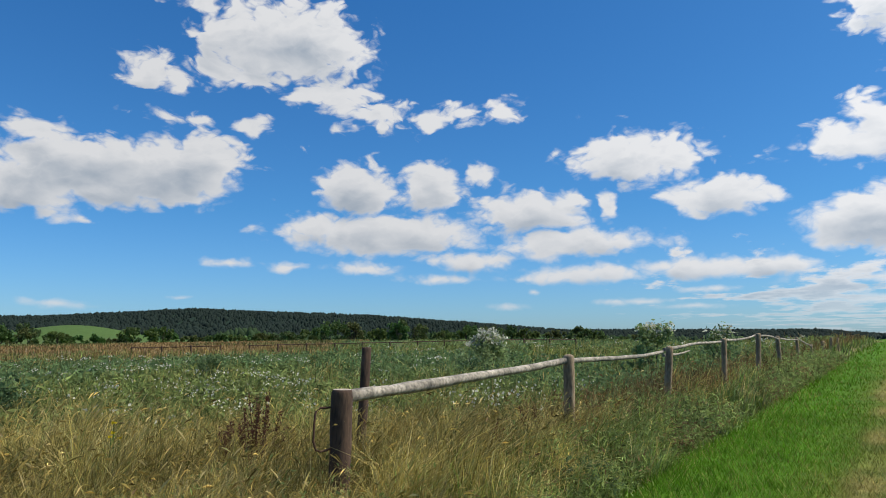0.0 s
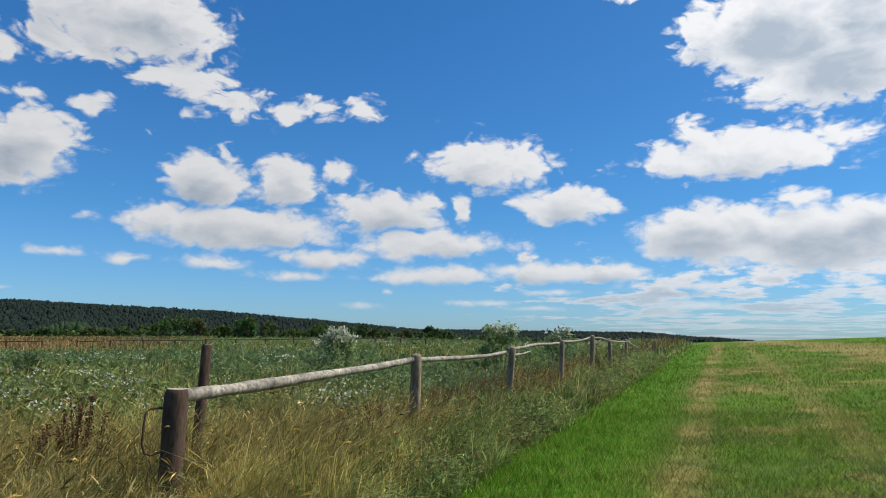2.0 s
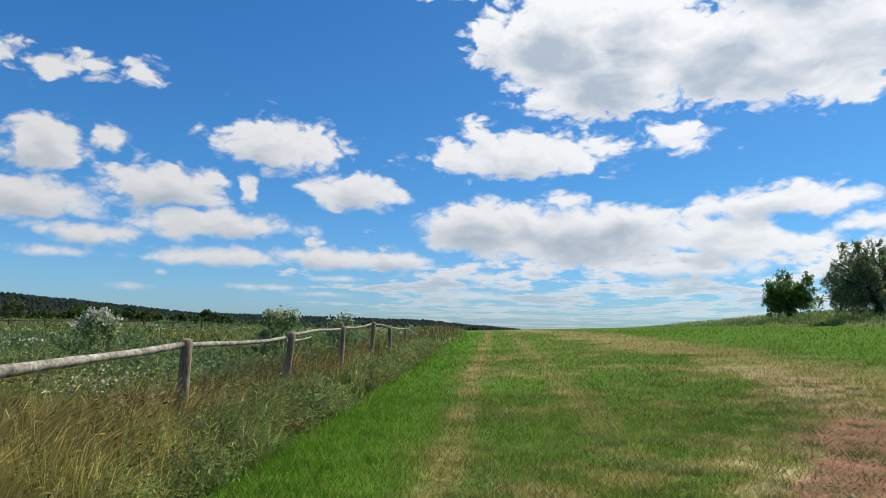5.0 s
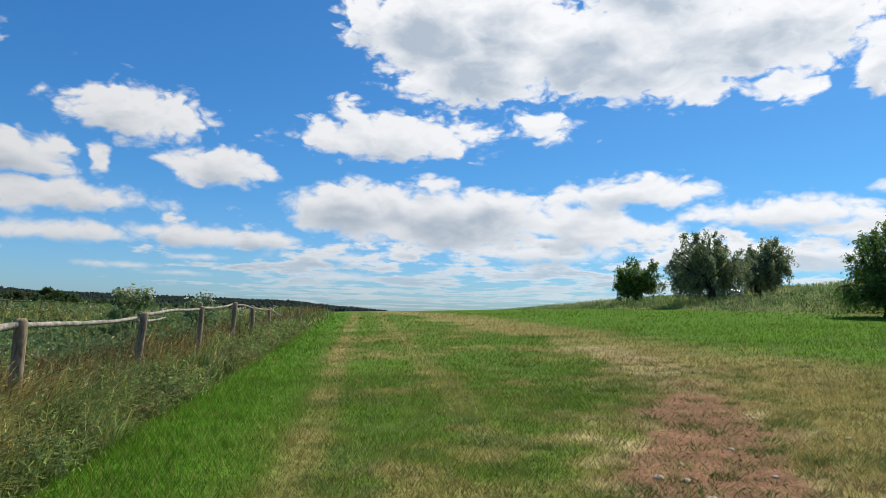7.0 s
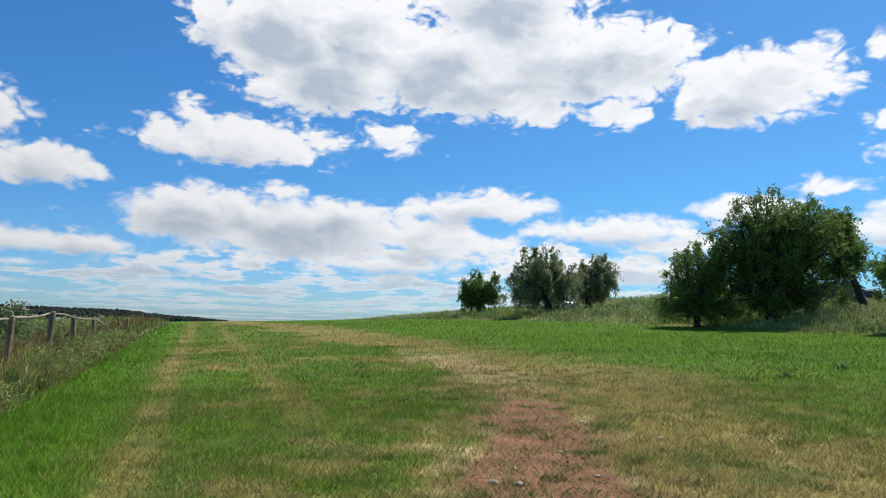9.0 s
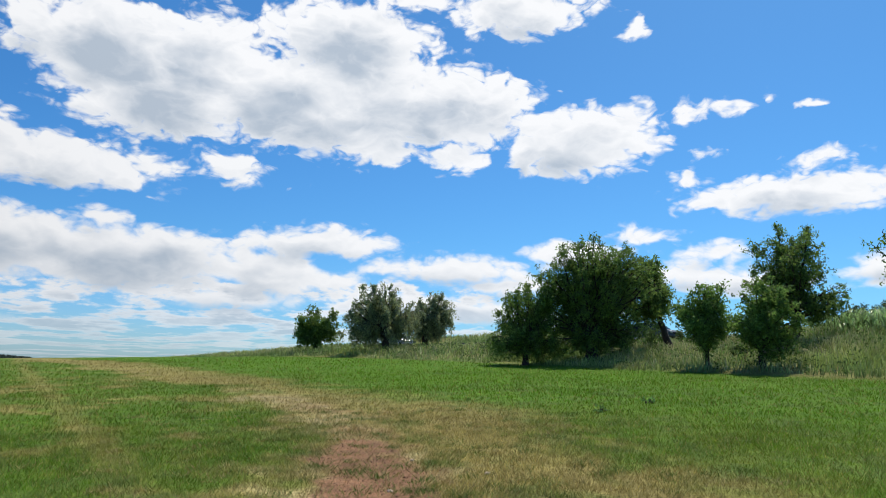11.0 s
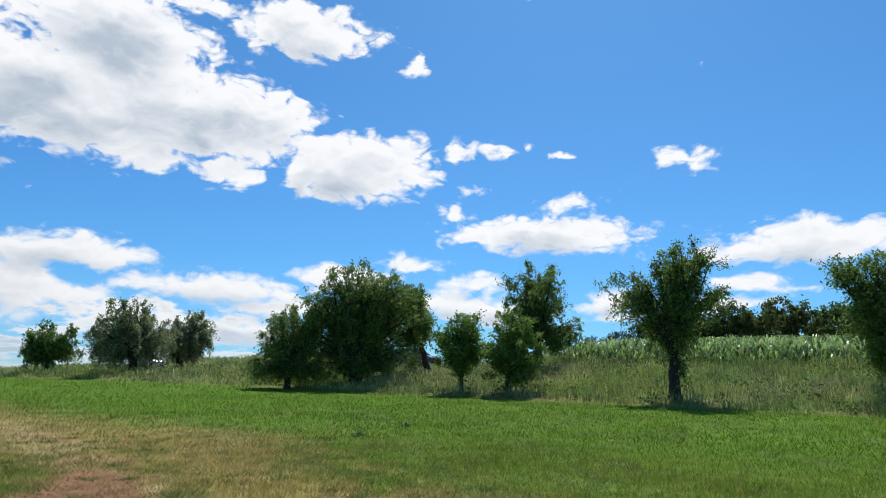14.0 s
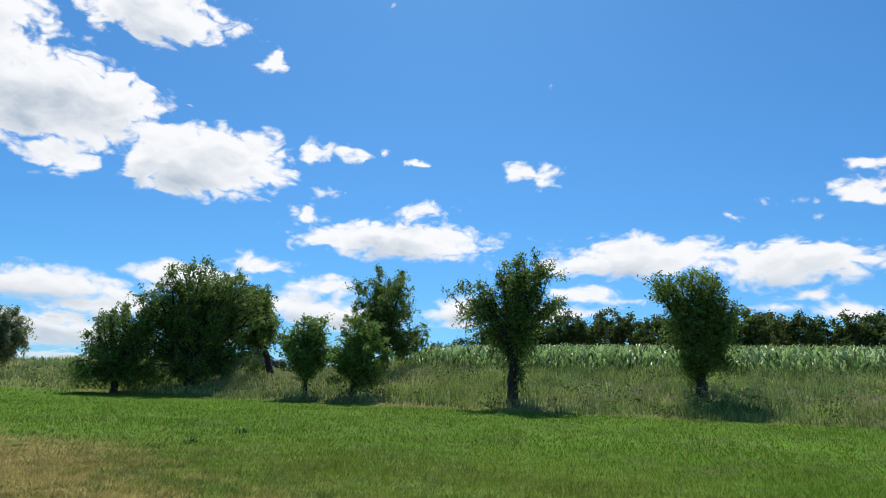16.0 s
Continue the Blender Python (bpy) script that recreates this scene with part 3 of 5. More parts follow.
def tree(name, label, azimuth, distance, blobs, trunk=0.2, fork=1.2, limbs=46, leaves=26000, leaf=0.13, hang=0.5, colour=(0.135, 0.215, 0.055), lean=(0, 0), seed=1, sink=0.1, bare=0.0, category="tree"):
    """A tree whose crown fills the given billows (across, away, up and half sizes, in metres from its foot)."""
    rng = np.random.default_rng(seed)
    x, y, z = place(azimuth, distance)
    root = new(name)
    root.matrix_world = pose(x, y, z - sink, 0, 0, -azimuth)
    tagged(root, label, category)
    top = np.array((lean[0], lean[1], fork))
    t = np.linspace(0, 1, 7)[:, None]
    wob = rng.normal(size=(7, 3)) * trunk * 0.25 * np.array((1, 1, 0))
    pieces = [tube(top * t + wob * t, trunk * (1.25 - 0.45 * t[:, 0] + 0.5 * np.exp(-t[:, 0] * 9)), 9)]
    ends = in_blobs(blobs, limbs, rng, 0.6)
    heart = np.array([b[:3] for b in blobs]).mean(0) * (1, 1, 0.8)
    tall = max(b[2] + b[5] for b in blobs)
    twig = 0.6 if tall < 4.5 else 0.8
    tips = []
    for e in ends:
        a = top * rng.uniform(0.75, 1.0)
        mid = a * 0.45 + e * 0.55 + rng.normal(size=3) * 0.16 + np.array((0, 0, 0.22 * np.linalg.norm(e - a)))
        u = np.linspace(0, 1, 8)[:, None]
        c = (1 - u) ** 2 * a + 2 * u * (1 - u) * mid + u * u * e
        c[1:-1] += rng.normal(size=(6, 3)) * 0.07
        pieces.append(tube(c, trunk * (0.42 - 0.37 * u[:, 0] ** 0.7) * rng.uniform(0.5, 1.0), 5))
        out = (e - heart) / (np.linalg.norm(e - heart) + 0.3)
        for k in range(13):
            st = c[rng.integers(3, 8)]
            g = rng.normal(size=3) * 0.8 + out * 0.6 + np.array((0, 0, 0.35))
            g *= rng.uniform(0.3, 1.0) * twig / np.linalg.norm(g)
            w = np.array((0.0, 0.33, 0.67, 1.0))[:, None]
            sag = hang * 0.75 * (0.35 + 0.9 * max(0.0, 1 - st[2] / tall))
            tw = st + g * w + np.array((0, 0, -sag)) * w ** 2
            if k % 2 or bare:
                pieces.append(tube(tw, 0.018 * (1.1 - w[:, 0]), 3))
            if rng.uniform() > bare:
                tips.append(tw)
    v, f = joined(pieces)
    child("trunk", raw_mesh("trunk", v, f, M_BARK, None, True), root, "dark rough bark and bare limbs")
    tips = np.array(tips)
    leaves, leaf = int(leaves * 1.2), leaf * 0.9
    pick = rng.integers(0, len(tips), leaves)
    along = rng.uniform(0.1, 1.15, leaves)
    seg = np.clip(along * 3, 0, 2.999)
    i0 = seg.astype(int)
    fr = (seg - i0)[:, None]
    c = tips[pick, i0] * (1 - fr) + tips[pick, i0 + 1] * fr + rng.normal(size=(leaves, 3)) * 0.085
    c[:, 2] -= rng.exponential(0.12, leaves) * hang
    keep = c[:, 2] > 0.25
    v, f = leaf_quads(c[keep], leaf, rng, hang, 0.42)
    shade = np.repeat(rng.uniform(0.6, 1.45, keep.sum()), 4)[:, None]
    warm = np.repeat(rng.uniform(0, 1, keep.sum()) ** 3, 4)[:, None]
    shade = shade * 1.18
    tint = np.array(colour) * shade * (1 - warm) + np.array((colour[0] * 1.45, colour[1] * 1.35, colour[2])) * shade * warm
    child("crown", raw_mesh("crown", v, f, M_LEAF, tint), root)
    return root


def shrub(name, label, azimuth, distance, blobs, leaves, leaf, colour, seed, stems=7, hang=0.2, category="shrub", sink=0.05, blossom=0):
    """Leafy growth from the ground: thin stems and small leaves."""
    rng = np.random.default_rng(seed)
    x, y, z = place(azimuth, distance)
    root = new(name)
    root.matrix_world = pose(x, y, z - sink, 0, 0, -azimuth)
    tagged(root, label, category)
    pieces = []
    for e in in_blobs(blobs, stems, rng, 0.5):
        u = np.linspace(0, 1, 5)[:, None]
        a = np.array((e[0] * 0.3, e[1] * 0.3, 0))
        pieces.append(tube(a * (1 - u) + e * u + np.array((0, 0, 0.15)) * u * (1 - u), 0.02 * (1.3 - u[:, 0]) * max(1, leaf * 5), 4))
    v, f = joined(pieces)
    tagged(child("stems", raw_mesh("stems", v, f, M_BARK, None, True), root), kind="stuff")
    clumps = in_blobs(blobs, max(20, leaves // 60), rng, 0.6)
    spread = np.mean([min(b[3:6]) for b in blobs]) * 0.2
    c = clumps[rng.integers(0, len(clumps), leaves)] + rng.normal(size=(leaves, 3)) * spread
    c = c[c[:, 2] > 0.02]
    v, f = leaf_quads(c, leaf, rng, hang)
    shade = np.repeat(rng.uniform(0.6, 1.4, len(c)), 4)[:, None]
    child("foliage", raw_mesh("foliage", v, f, M_LEAF, np.array(colour) * shade), root)
    if blossom:
        heads = c[np.argsort(-c[:, 2] - rng.uniform(0, 0.8, len(c)))[:blossom * 4:4]]
        heads = np.repeat(heads, 14, 0) + rng.normal(size=(blossom * 14, 3)) * (0.06, 0.06, 0.025)
        v, f = leaf_quads(heads, 0.07, rng, 0.0, 0.9)
        child("blossoms", raw_mesh("blossoms", v, f, M_LEAF, np.tile((0.82, 0.8, 0.66), (len(v), 1))), root, "creamy white flower heads")
    return root


tree("fruit_tree", "tall slim fruit tree with open ragged crown and ivy-clad trunk", 103.9, 30.0,
     [(0.45, 0, 5.6, 1.3, 1.1, 0.95, 1.6), (-2.0, 0, 4.9, 1.0, 0.9, 0.7, 1.5), (-1.5, 0, 3.8, 0.7, 0.8, 0.9, 1.2), (0.1, 0, 3.8, 1.15, 1.0, 1.1, 1.4), (1.55, 0, 4.8, 0.8, 0.7, 1.1, 1.1), (0.1, 0, 2.5, 0.75, 0.7, 0.7, 1.6), (0.1, 0, 1.4, 0.35, 0.35, 0.4, 0.6)],
     0.19, 2.2, 88, 16560, 0.16, 0.6, seed=11, bare=0.12)
tree("fruit_tree", "broad dense fruit tree with dark foliage down to its base", 118.3, 31.0,
     [(-1.35, 0, 4.9, 0.55, 0.7, 0.5, 1.2), (0.0, 0, 4.7, 1.1, 1.2, 0.8, 1.6), (-0.5, 0, 3.4, 1.25, 1.2, 1.0, 1.3), (0.8, 0, 3.6, 0.75, 0.9, 0.9, 1.2), (0.1, 0, 2.2, 0.8, 0.8, 0.8), (0.0, 0, 1.2, 0.45, 0.45, 0.5, 0.7)],
     0.22, 1.6, 105, 23040, 0.16, 0.4, seed=12)
tree("fruit_tree", "large wide-crowned fruit tree with many spreading limbs", 78.6, 40.0,
     [(0, 0, 4.0, 2.6, 2.2, 2.0), (-0.2, 0, 6.0, 1.7, 1.5, 1.1, 1.5), (-1.7, 0, 4.8, 1.5, 1.5, 1.3, 1.4), (1.5, 0, 5.3, 1.6, 1.5, 1.2, 1.4), (2.9, 0, 4.2, 1.3, 1.3, 1.4, 1.2), (0.2, 0, 1.9, 2.4, 1.8, 1.0), (2.2, 0, 2.3, 1.2, 1.4, 1.0, 0.6), (-2.4, 0, 2.0, 1.4, 1.5, 1.1), (0.6, 0, 1.1, 2.2, 1.5, 0.5)],
     0.3, 1.3, 205, 40000, 0.18, 0.5, seed=13)
tree("fruit_tree", "low rounded fruit tree leaning against a larger crown", 73.4, 40.0,
     [(-0.2, 0, 2.9, 2.0, 1.7, 1.6), (-0.9, 0, 1.5, 1.7, 1.5, 1.1), (0.9, 0, 4.0, 1.4, 1.2, 1.0, 1.5), (1.2, 0, 1.5, 1.4, 1.3, 1.0)],
     0.16, 1.0, 85, 18720, 0.18, 0.6, seed=14)
tree("fruit_tree", "fruit tree with a crooked leaning trunk and drooping branches", 84.7, 43.0,
     [(-1.9, 0, 3.8, 1.9, 1.7, 1.7), (-1.6, 0, 5.0, 1.3, 1.2, 0.9), (-0.6, 0, 3.4, 0.7, 0.9, 0.9)],
     0.17, 2.6, 52, 15840, 0.20, 0.7, lean=(-0.9, 0), seed=15)
tree("fruit_tree", "small upright young fruit tree in tall grass", 87.3, 34.0,
     [(0, 0, 2.3, 1.3, 1.1, 1.3), (0.2, 0, 3.3, 0.9, 0.8, 0.7), (-0.5, 0, 2.6, 0.9, 0.8, 0.8)], 0.1, 0.9, 42, 10800, 0.17, 0.2, seed=16, colour=(0.14, 0.235, 0.06))
tree("fruit_tree", "small bushy fruit tree in tall grass", 91.1, 33.0,
     [(0.35, 0, 2.1, 1.5, 1.2, 1.3), (0.4, 0, 3.2, 1.0, 0.8, 0.6), (-0.3, 0, 2.2, 1.0, 0.9, 0.8)], 0.13, 0.8, 46, 12240, 0.17, 0.3, seed=17, colour=(0.14, 0.235, 0.06))
tree("fruit_tree", "tall rounded fruit tree behind smaller ones", 93.4, 43.0,
     [(0, 0, 4.6, 2.4, 2.1, 1.7), (0.1, 0, 5.9, 1.6, 1.5, 0.9), (1.5, 0, 2.6, 1.2, 1.1, 1.2), (-1.1, 0, 3.0, 1.5, 1.3, 1.1)],
     0.22, 1.6, 66, 17280, 0.18, 0.5, seed=18, bare=0.08)
tree("fruit_tree", "grey-green fruit tree with drooping branches and wide low skirt", 61.9, 62.0,
     [(-1.0, 0, 3.3, 2.8, 2.3, 1.9), (-0.6, 0, 5.0, 1.9, 1.6, 1.2), (-3.0, 0, 2.3, 1.3, 1.3, 1.2), (1.7, 0, 3.3, 1.6, 1.3, 1.5)],
     0.3, 1.4, 95, 24000, 0.24, 1.1, seed=19, bare=0.1, colour=(0.25, 0.3, 0.17))
tree("fruit_tree", "grey-green fruit tree with drooping branches on the field edge", 65.1, 67.0,
     [(0.4, 0, 3.7, 2.5, 2.1, 1.7), (1.0, 0, 4.5, 1.7, 1.5, 0.9), (1.9, 0, 2.7, 1.3, 1.1, 1.2), (-1.4, 0, 3.0, 1.2, 1.1, 1.3)],
     0.3, 1.4, 75, 18000, 0.24, 1.1, seed=20, bare=0.1, colour=(0.25, 0.3, 0.17))
tree("fruit_tree", "small round-headed fruit tree at the end of the row", 56.3, 74.0,
     [(0.1, 0, 3.3, 2.0, 1.8, 1.7), (-0.6, 0, 1.9, 1.6, 1.4, 1.2), (0.9, 0, 2.4, 1.4, 1.3, 1.1)], 0.22, 1.3, 75, 15000, 0.26, 0.4, seed=21)

# ---- fence ----
def fence_point(s, w=FENCE_OFF):
    p = FU * s + FN * w
    return p[0], p[1], float(land(p[0], p[1]))


def post_mesh(radius, height, seed, flat=False, mat=None, flatten=0.8):
    """A round weathered post, split and uneven, with a domed or a sawn top; its foot is below the ground."""
    rng = np.random.default_rng(seed)
    zs = np.concatenate((np.linspace(-0.4, height - radius * 0.6, 9), (height - radius * 0.28, height - radius * 0.06, height)))
    rad = np.ones(12) * radius
    rad[9:] = radius * np.array((0.97, 0.9, 0.85) if flat else (0.86, 0.55, 0.12))
    th = np.arange(14) * 2 * math.pi / 14
    shape = 1 + 0.05 * np.sin(th * 3 + seed) + 0.05 * rng.normal(size=14)
    r2 = rad[:, None] * shape[None] * (1 + 0.02 * rng.normal(size=(12, 14)))
    v = np.stack((r2 * np.cos(th), r2 * np.sin(th) * flatten, np.broadcast_to(zs[:, None], r2.shape)), -1).reshape(-1, 3)
    bm = bmesh.new()
    bv = [bm.verts.new(c) for c in v]
    for i in range(11):
        for j in range(14):
            k = (j + 1) % 14
            bm.faces.new((bv[i * 14 + j], bv[i * 14 + k], bv[(i + 1) * 14 + k], bv[(i + 1) * 14 + j]))
    cap = bm.faces.new(bv[-14:])
    me = bpy.data.meshes.new("post")
    me.materials.append(mat or M_POST)
    me.materials.append(M_CUT)
    cap.material_index = 1 if flat else 0
    for fc in bm.faces:
        fc.smooth = fc is not cap
    bm.to_mesh(me)
    bm.free()
    return me


def rail_mesh(a, b, radius, seed, sag=0.02, thin=0.75, mat=None):
    """A peeled pole between two points, tapered, with knots and a slight bow."""
    rng = np.random.default_rng(seed)
    n = 16
    u = np.linspace(0, 1, n)[:, None]
    p = np.array(a) * (1 - u) + np.array(b) * u
    p[:, 2] -= sag * np.sin(u[:, 0] * math.pi)
    p += np.stack([np.interp(u[:, 0], np.linspace(0, 1, 5), rng.normal(size=5) * radius * 0.16) for i in range(3)], 1)
    p[1:-1] += rng.normal(size=(n - 2, 3)) * radius * 0.03
    rad = radius * (1 - (1 - thin) * u[:, 0]) * (1 + 0.07 * rng.normal(size=n))
    v, f = tube(p, rad, 10)
    ca, cb = len(v), len(v) + 1
    v = np.concatenate((v, p[:1], p[-1:]))
    me = bpy.data.meshes.new("rail")
    caps = [(i, (i + 1) % 10, ca) for i in range(10)] + [((n - 1) * 10 + (i + 1) % 10, (n - 1) * 10 + i, cb) for i in range(10)]
    me.from_pydata(v.tolist(), [], f.tolist() + caps)
    me.materials.append(mat or M_RAIL)
    for poly in me.polygons:
        poly.use_smooth = len(poly.vertices) == 4
    return me


fence = new("fence")
fence.matrix_world = pose(*fence_point(POST_FIRST))
tagged(fence, "old weathered post and rail fence of peeled poles in tall grass", "fence")
fence_o = np.array(fence_point(POST_FIRST))
post_tops = [1.225, 1.405, 1.465, 1.59, 1.73, 1.65, 1.61]
heads = []
for k in range(11):
    s = POST_FIRST + POST_STEP * k + (0, 0, -0.15, 0.15, 0.1, -0.1, 0.1)[k] if k < 7 else POST_FIRST + POST_STEP * k
    px_, py_, pz_ = fence_point(s)
    top = post_tops[k] if k < 7 else pz_ + 0.86 + 0.07 * math.sin(k * 2.3)
    first = k == 0
    me = post_mesh(0.09 if first else 0.068 + 0.008 * math.sin(k * 1.7), top - pz_, 40 + k, first, M_DARKPOST if first else M_POST, 0.95 if first else 0.8)
    post = child("post", me, fence, "dark tarred end post with a sawn top" if first else "grey split post")
    post.matrix_local = pose(px_ - fence_o[0], py_ - fence_o[1], pz_ - fence_o[2], 1.5 * math.sin(k * 3.1), (1.6, 1.0, 5.0, 2.5, 3, -2)[k] if k < 6 else 2 * math.sin(k * 5), -FENCE_AZ + 8 * math.sin(k))
    heads.append(np.array((px_, py_, top)) - fence_o)
for k in range(7):
    drop = 0.07 if k == 0 else (0.10, 0.09, 0.07, 0.05)[k % 4]
    a, b = heads[k] - (0, 0, 0.055 if k == 0 else drop), heads[k + 1] - (0, 0, drop + 0.02)
    way = (b - a) / np.linalg.norm(b - a)
    rad = (0.052, 0.036, 0.035, 0.033)[k] if k < 4 else 0.033
    child("rail", rail_mesh(a + way * (0.085 if k == 0 else 0.05), b - way * 0.04, rad, 80 + k, (0.015, 0.03, -0.03, 0.05, -0.07)[k] if k < 5 else 0.02, 0.8), fence)
a, b = heads[2] - (0, 0, 0.17), heads[2] * 0.62 + heads[3] * 0.38 - (0, 0, 0.16)
child("rail", rail_mesh(a, b, 0.03, 120, 0.03, 0.5), fence, "short broken lower rail")
# iron loop of the former gate on the end post
la = np.array((-FU[0], -FU[1], 0.0)) * 0.6 + np.array((-0.6, -0.25, 0))
la /= np.linalg.norm(la)
zt = heads[0][2]
loop = [la * 0.07 + (0, 0, zt - 0.135), la * 0.17 + (0, 0, zt - 0.135), la * 0.205 + (0, 0, zt - 0.16), la * 0.215 + (0, 0, zt - 0.24), la * 0.222 + (0, 0, zt - 0.38), la * 0.2 + (0, 0, zt - 0.445), la * 0.16 + (0, 0, zt - 0.462), la * 0.07 + (0, 0, zt - 0.45)]
v, f = tube(np.array(loop), np.full(8, 0.009), 6)
child("iron_loop", raw_mesh("iron_loop", v, f, M_RUST, None, True), fence, "rusty bent iron loop")

lone = new("wooden_post", post_mesh(0.046, 1.52, 33, True, M_DARKPOST, 1.0))
lx, ly = 7.1 * math.sin(radians(-6.9)), 7.1 * math.cos(radians(-6.9))
lone.matrix_world = pose(lx, ly, 0.02, 0, 3.2, 0)
tagged(lone, "dark thin wooden post standing behind the fence", "post")

far_fence = new("field_fence")
fx0, fy0 = 74 * math.sin(radians(-24)), 74 * math.cos(radians(-24))
far_fence.matrix_world = pose(fx0, fy0, 0)
tagged(far_fence, "low dark post and rail fence across the far meadow", "fence")
old = None
for k in range(17):
    x, y = fx0 + k * 2.75, fy0 + k * 0.35
    z = float(land(x, y))
    pst = child("post", post_mesh(0.08, 1.0, 200 + k, False, M_DARKPOST), far_fence)
    pst.matrix_local = pose(x - fx0, y - fy0, z, 0, 2 * math.sin(k * 2), 0)
    now = np.array((x - fx0, y - fy0, z + 0.9))
    if old is not None and k != 4:
        child("rail", rail_mesh(old, now, 0.05, 230 + k, mat=M_DARKPOST), far_fence)
    old = now

# ---- grasses and herbs ----
def blades(x, y, h, wide, bend, low, high, rng, drift=(0.0, 0.0), lift=None):
    """Bent blades of three triangles; colours run from low at the foot to high at the tip."""
    n = len(x)
    ph = rng.uniform(0, 2 * math.pi, n)
    d = np.stack((np.cos(ph) + drift[0], np.sin(ph) + drift[1]), 1)
    d /= np.linalg.norm(d, axis=1)[:, None] + 1e-6
    side = rng.uniform(0, 2 * math.pi, n)
    sx, sy = np.cos(side) * wide * 0.5, np.sin(side) * wide * 0.5
    z = land(x, y) - 0.01 if lift is None else lift
    o1, o2 = bend * h * 0.28, bend * h
    z1, z2 = z + h * 0.6, z + h * (1 - 0.35 * bend)
    v = np.empty((n, 5, 3))
    v[:, 0] = np.stack((x - sx, y - sy, z), 1)
    v[:, 1] = np.stack((x + sx, y + sy, z), 1)
    v[:, 2] = np.stack((x + d[:, 0] * o1 - sx * 0.7, y + d[:, 1] * o1 - sy * 0.7, z1), 1)
    v[:, 3] = np.stack((x + d[:, 0] * o1 + sx * 0.7, y + d[:, 1] * o1 + sy * 0.7, z1), 1)
    v[:, 4] = np.stack((x + d[:, 0] * o2, y + d[:, 1] * o2, z2), 1)
    k = np.arange(n)[:, None] * 5
    f = np.concatenate((k + (0, 1, 3), k + (0, 3, 2), k + (2, 3, 4)))
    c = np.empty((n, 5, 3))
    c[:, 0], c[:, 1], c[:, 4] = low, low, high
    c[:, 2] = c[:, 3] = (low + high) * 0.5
    return v.reshape(-1, 3), f, c.reshape(-1, 3), v[:, 4], d


def spears(x, y, h, wide, colour, rng, spread=0.6):
    """Short single-triangle blades."""
    n = len(x)
    ph, side = rng.uniform(0, 2 * math.pi, n), rng.uniform(0, 2 * math.pi, n)
    z = land(x, y) - 0.006
    v = np.empty((n, 3, 3))
    v[:, 0] = np.stack((x - np.cos(side) * wide / 2, y - np.sin(side) * wide / 2, z), 1)
    v[:, 1] = np.stack((x + np.cos(side) * wide / 2, y + np.sin(side) * wide / 2, z), 1)
    v[:, 2] = np.stack((x + np.cos(ph) * h * spread, y + np.sin(ph) * h * spread, z + h), 1)
    return v.reshape(-1, 3), np.arange(n * 3).reshape(n, 3), np.repeat(colour, 3, 0)


def polar(rng, n, az0, az1, r0, r1, power=1.0):
    a = np.radians(rng.uniform(az0, az1, n))
    r = (r0 ** power + rng.uniform(0, 1, n) * (r1 ** power - r0 ** power)) ** (1 / power)
    return r * np.sin(a), r * np.cos(a)


def sown(name, label, pieces, mat, category="grass", smooth=False):
    vs, fs, cs, base = [], [], [], 0
    for v, f, c in pieces:
        vs.append(v)
        fs.append(f + base)
        cs.append(c)
        base += len(v)
    return tagged(new(name, raw_mesh(name, np.concatenate(vs), np.concatenate(fs), mat, np.concatenate(cs), smooth)), label, category, kind="stuff")


def vary(colour, rng, n, amount=0.25):
    return np.array(colour) * rng.uniform(1 - amount, 1 + amount, (n, 1)) * rng.uniform(0.93, 1.07, (n, 3))


# short turf of the mown field
rng = np.random.default_rng(101)
turf = []
for n, r0, r1, h0, h1, wd in ((400000, 4.6, 18.0, 0.025, 0.085, 0.0098), (220000, 11.0, 42.0, 0.035, 0.095, 0.024), (85000, 28.0, 78.0, 0.05, 0.12, 0.055)):
    x, y = polar(rng, n, 4, 146, r0, r1, 1.4)
    s, w = along_fence(x, y)
    rr = np.hypot(x, y)
    fade = (1 if r0 < 5 else ramp(rr, r0, r0 * 1.6)) * (1 - ramp(rr, r1 * 0.6, r1))
    keep = (rng.uniform(0, 1, n) < fade) & (w < 2.75 + 0.25 * (vnoise(x, y, 0.8, 51) - 0.5)) & (behind_row(x, y) < -2) & (rng.uniform(0, 1, n) > soil_amount(x, y) * 0.95)
    x, y, w = x[keep], y[keep], w[keep]
    m = len(x)
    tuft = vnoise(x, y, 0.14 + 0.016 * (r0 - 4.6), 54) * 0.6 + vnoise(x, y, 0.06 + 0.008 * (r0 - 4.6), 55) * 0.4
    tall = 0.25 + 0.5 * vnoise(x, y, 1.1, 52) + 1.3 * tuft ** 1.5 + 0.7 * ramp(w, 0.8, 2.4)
    c = field_colour(x, y)
    straw = rng.uniform(0, 1, m) < 0.12 + 0.1 * vnoise(x, y, 2, 53)
    # tint falls with tuft height: shade in the low gaps is painted on
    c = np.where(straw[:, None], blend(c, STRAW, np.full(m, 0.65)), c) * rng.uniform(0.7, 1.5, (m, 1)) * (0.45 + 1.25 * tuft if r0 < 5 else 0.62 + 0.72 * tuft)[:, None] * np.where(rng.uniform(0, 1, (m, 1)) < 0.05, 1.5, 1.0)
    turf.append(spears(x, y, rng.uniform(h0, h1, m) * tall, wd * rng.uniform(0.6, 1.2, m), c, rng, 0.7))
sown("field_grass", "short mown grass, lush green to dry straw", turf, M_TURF)

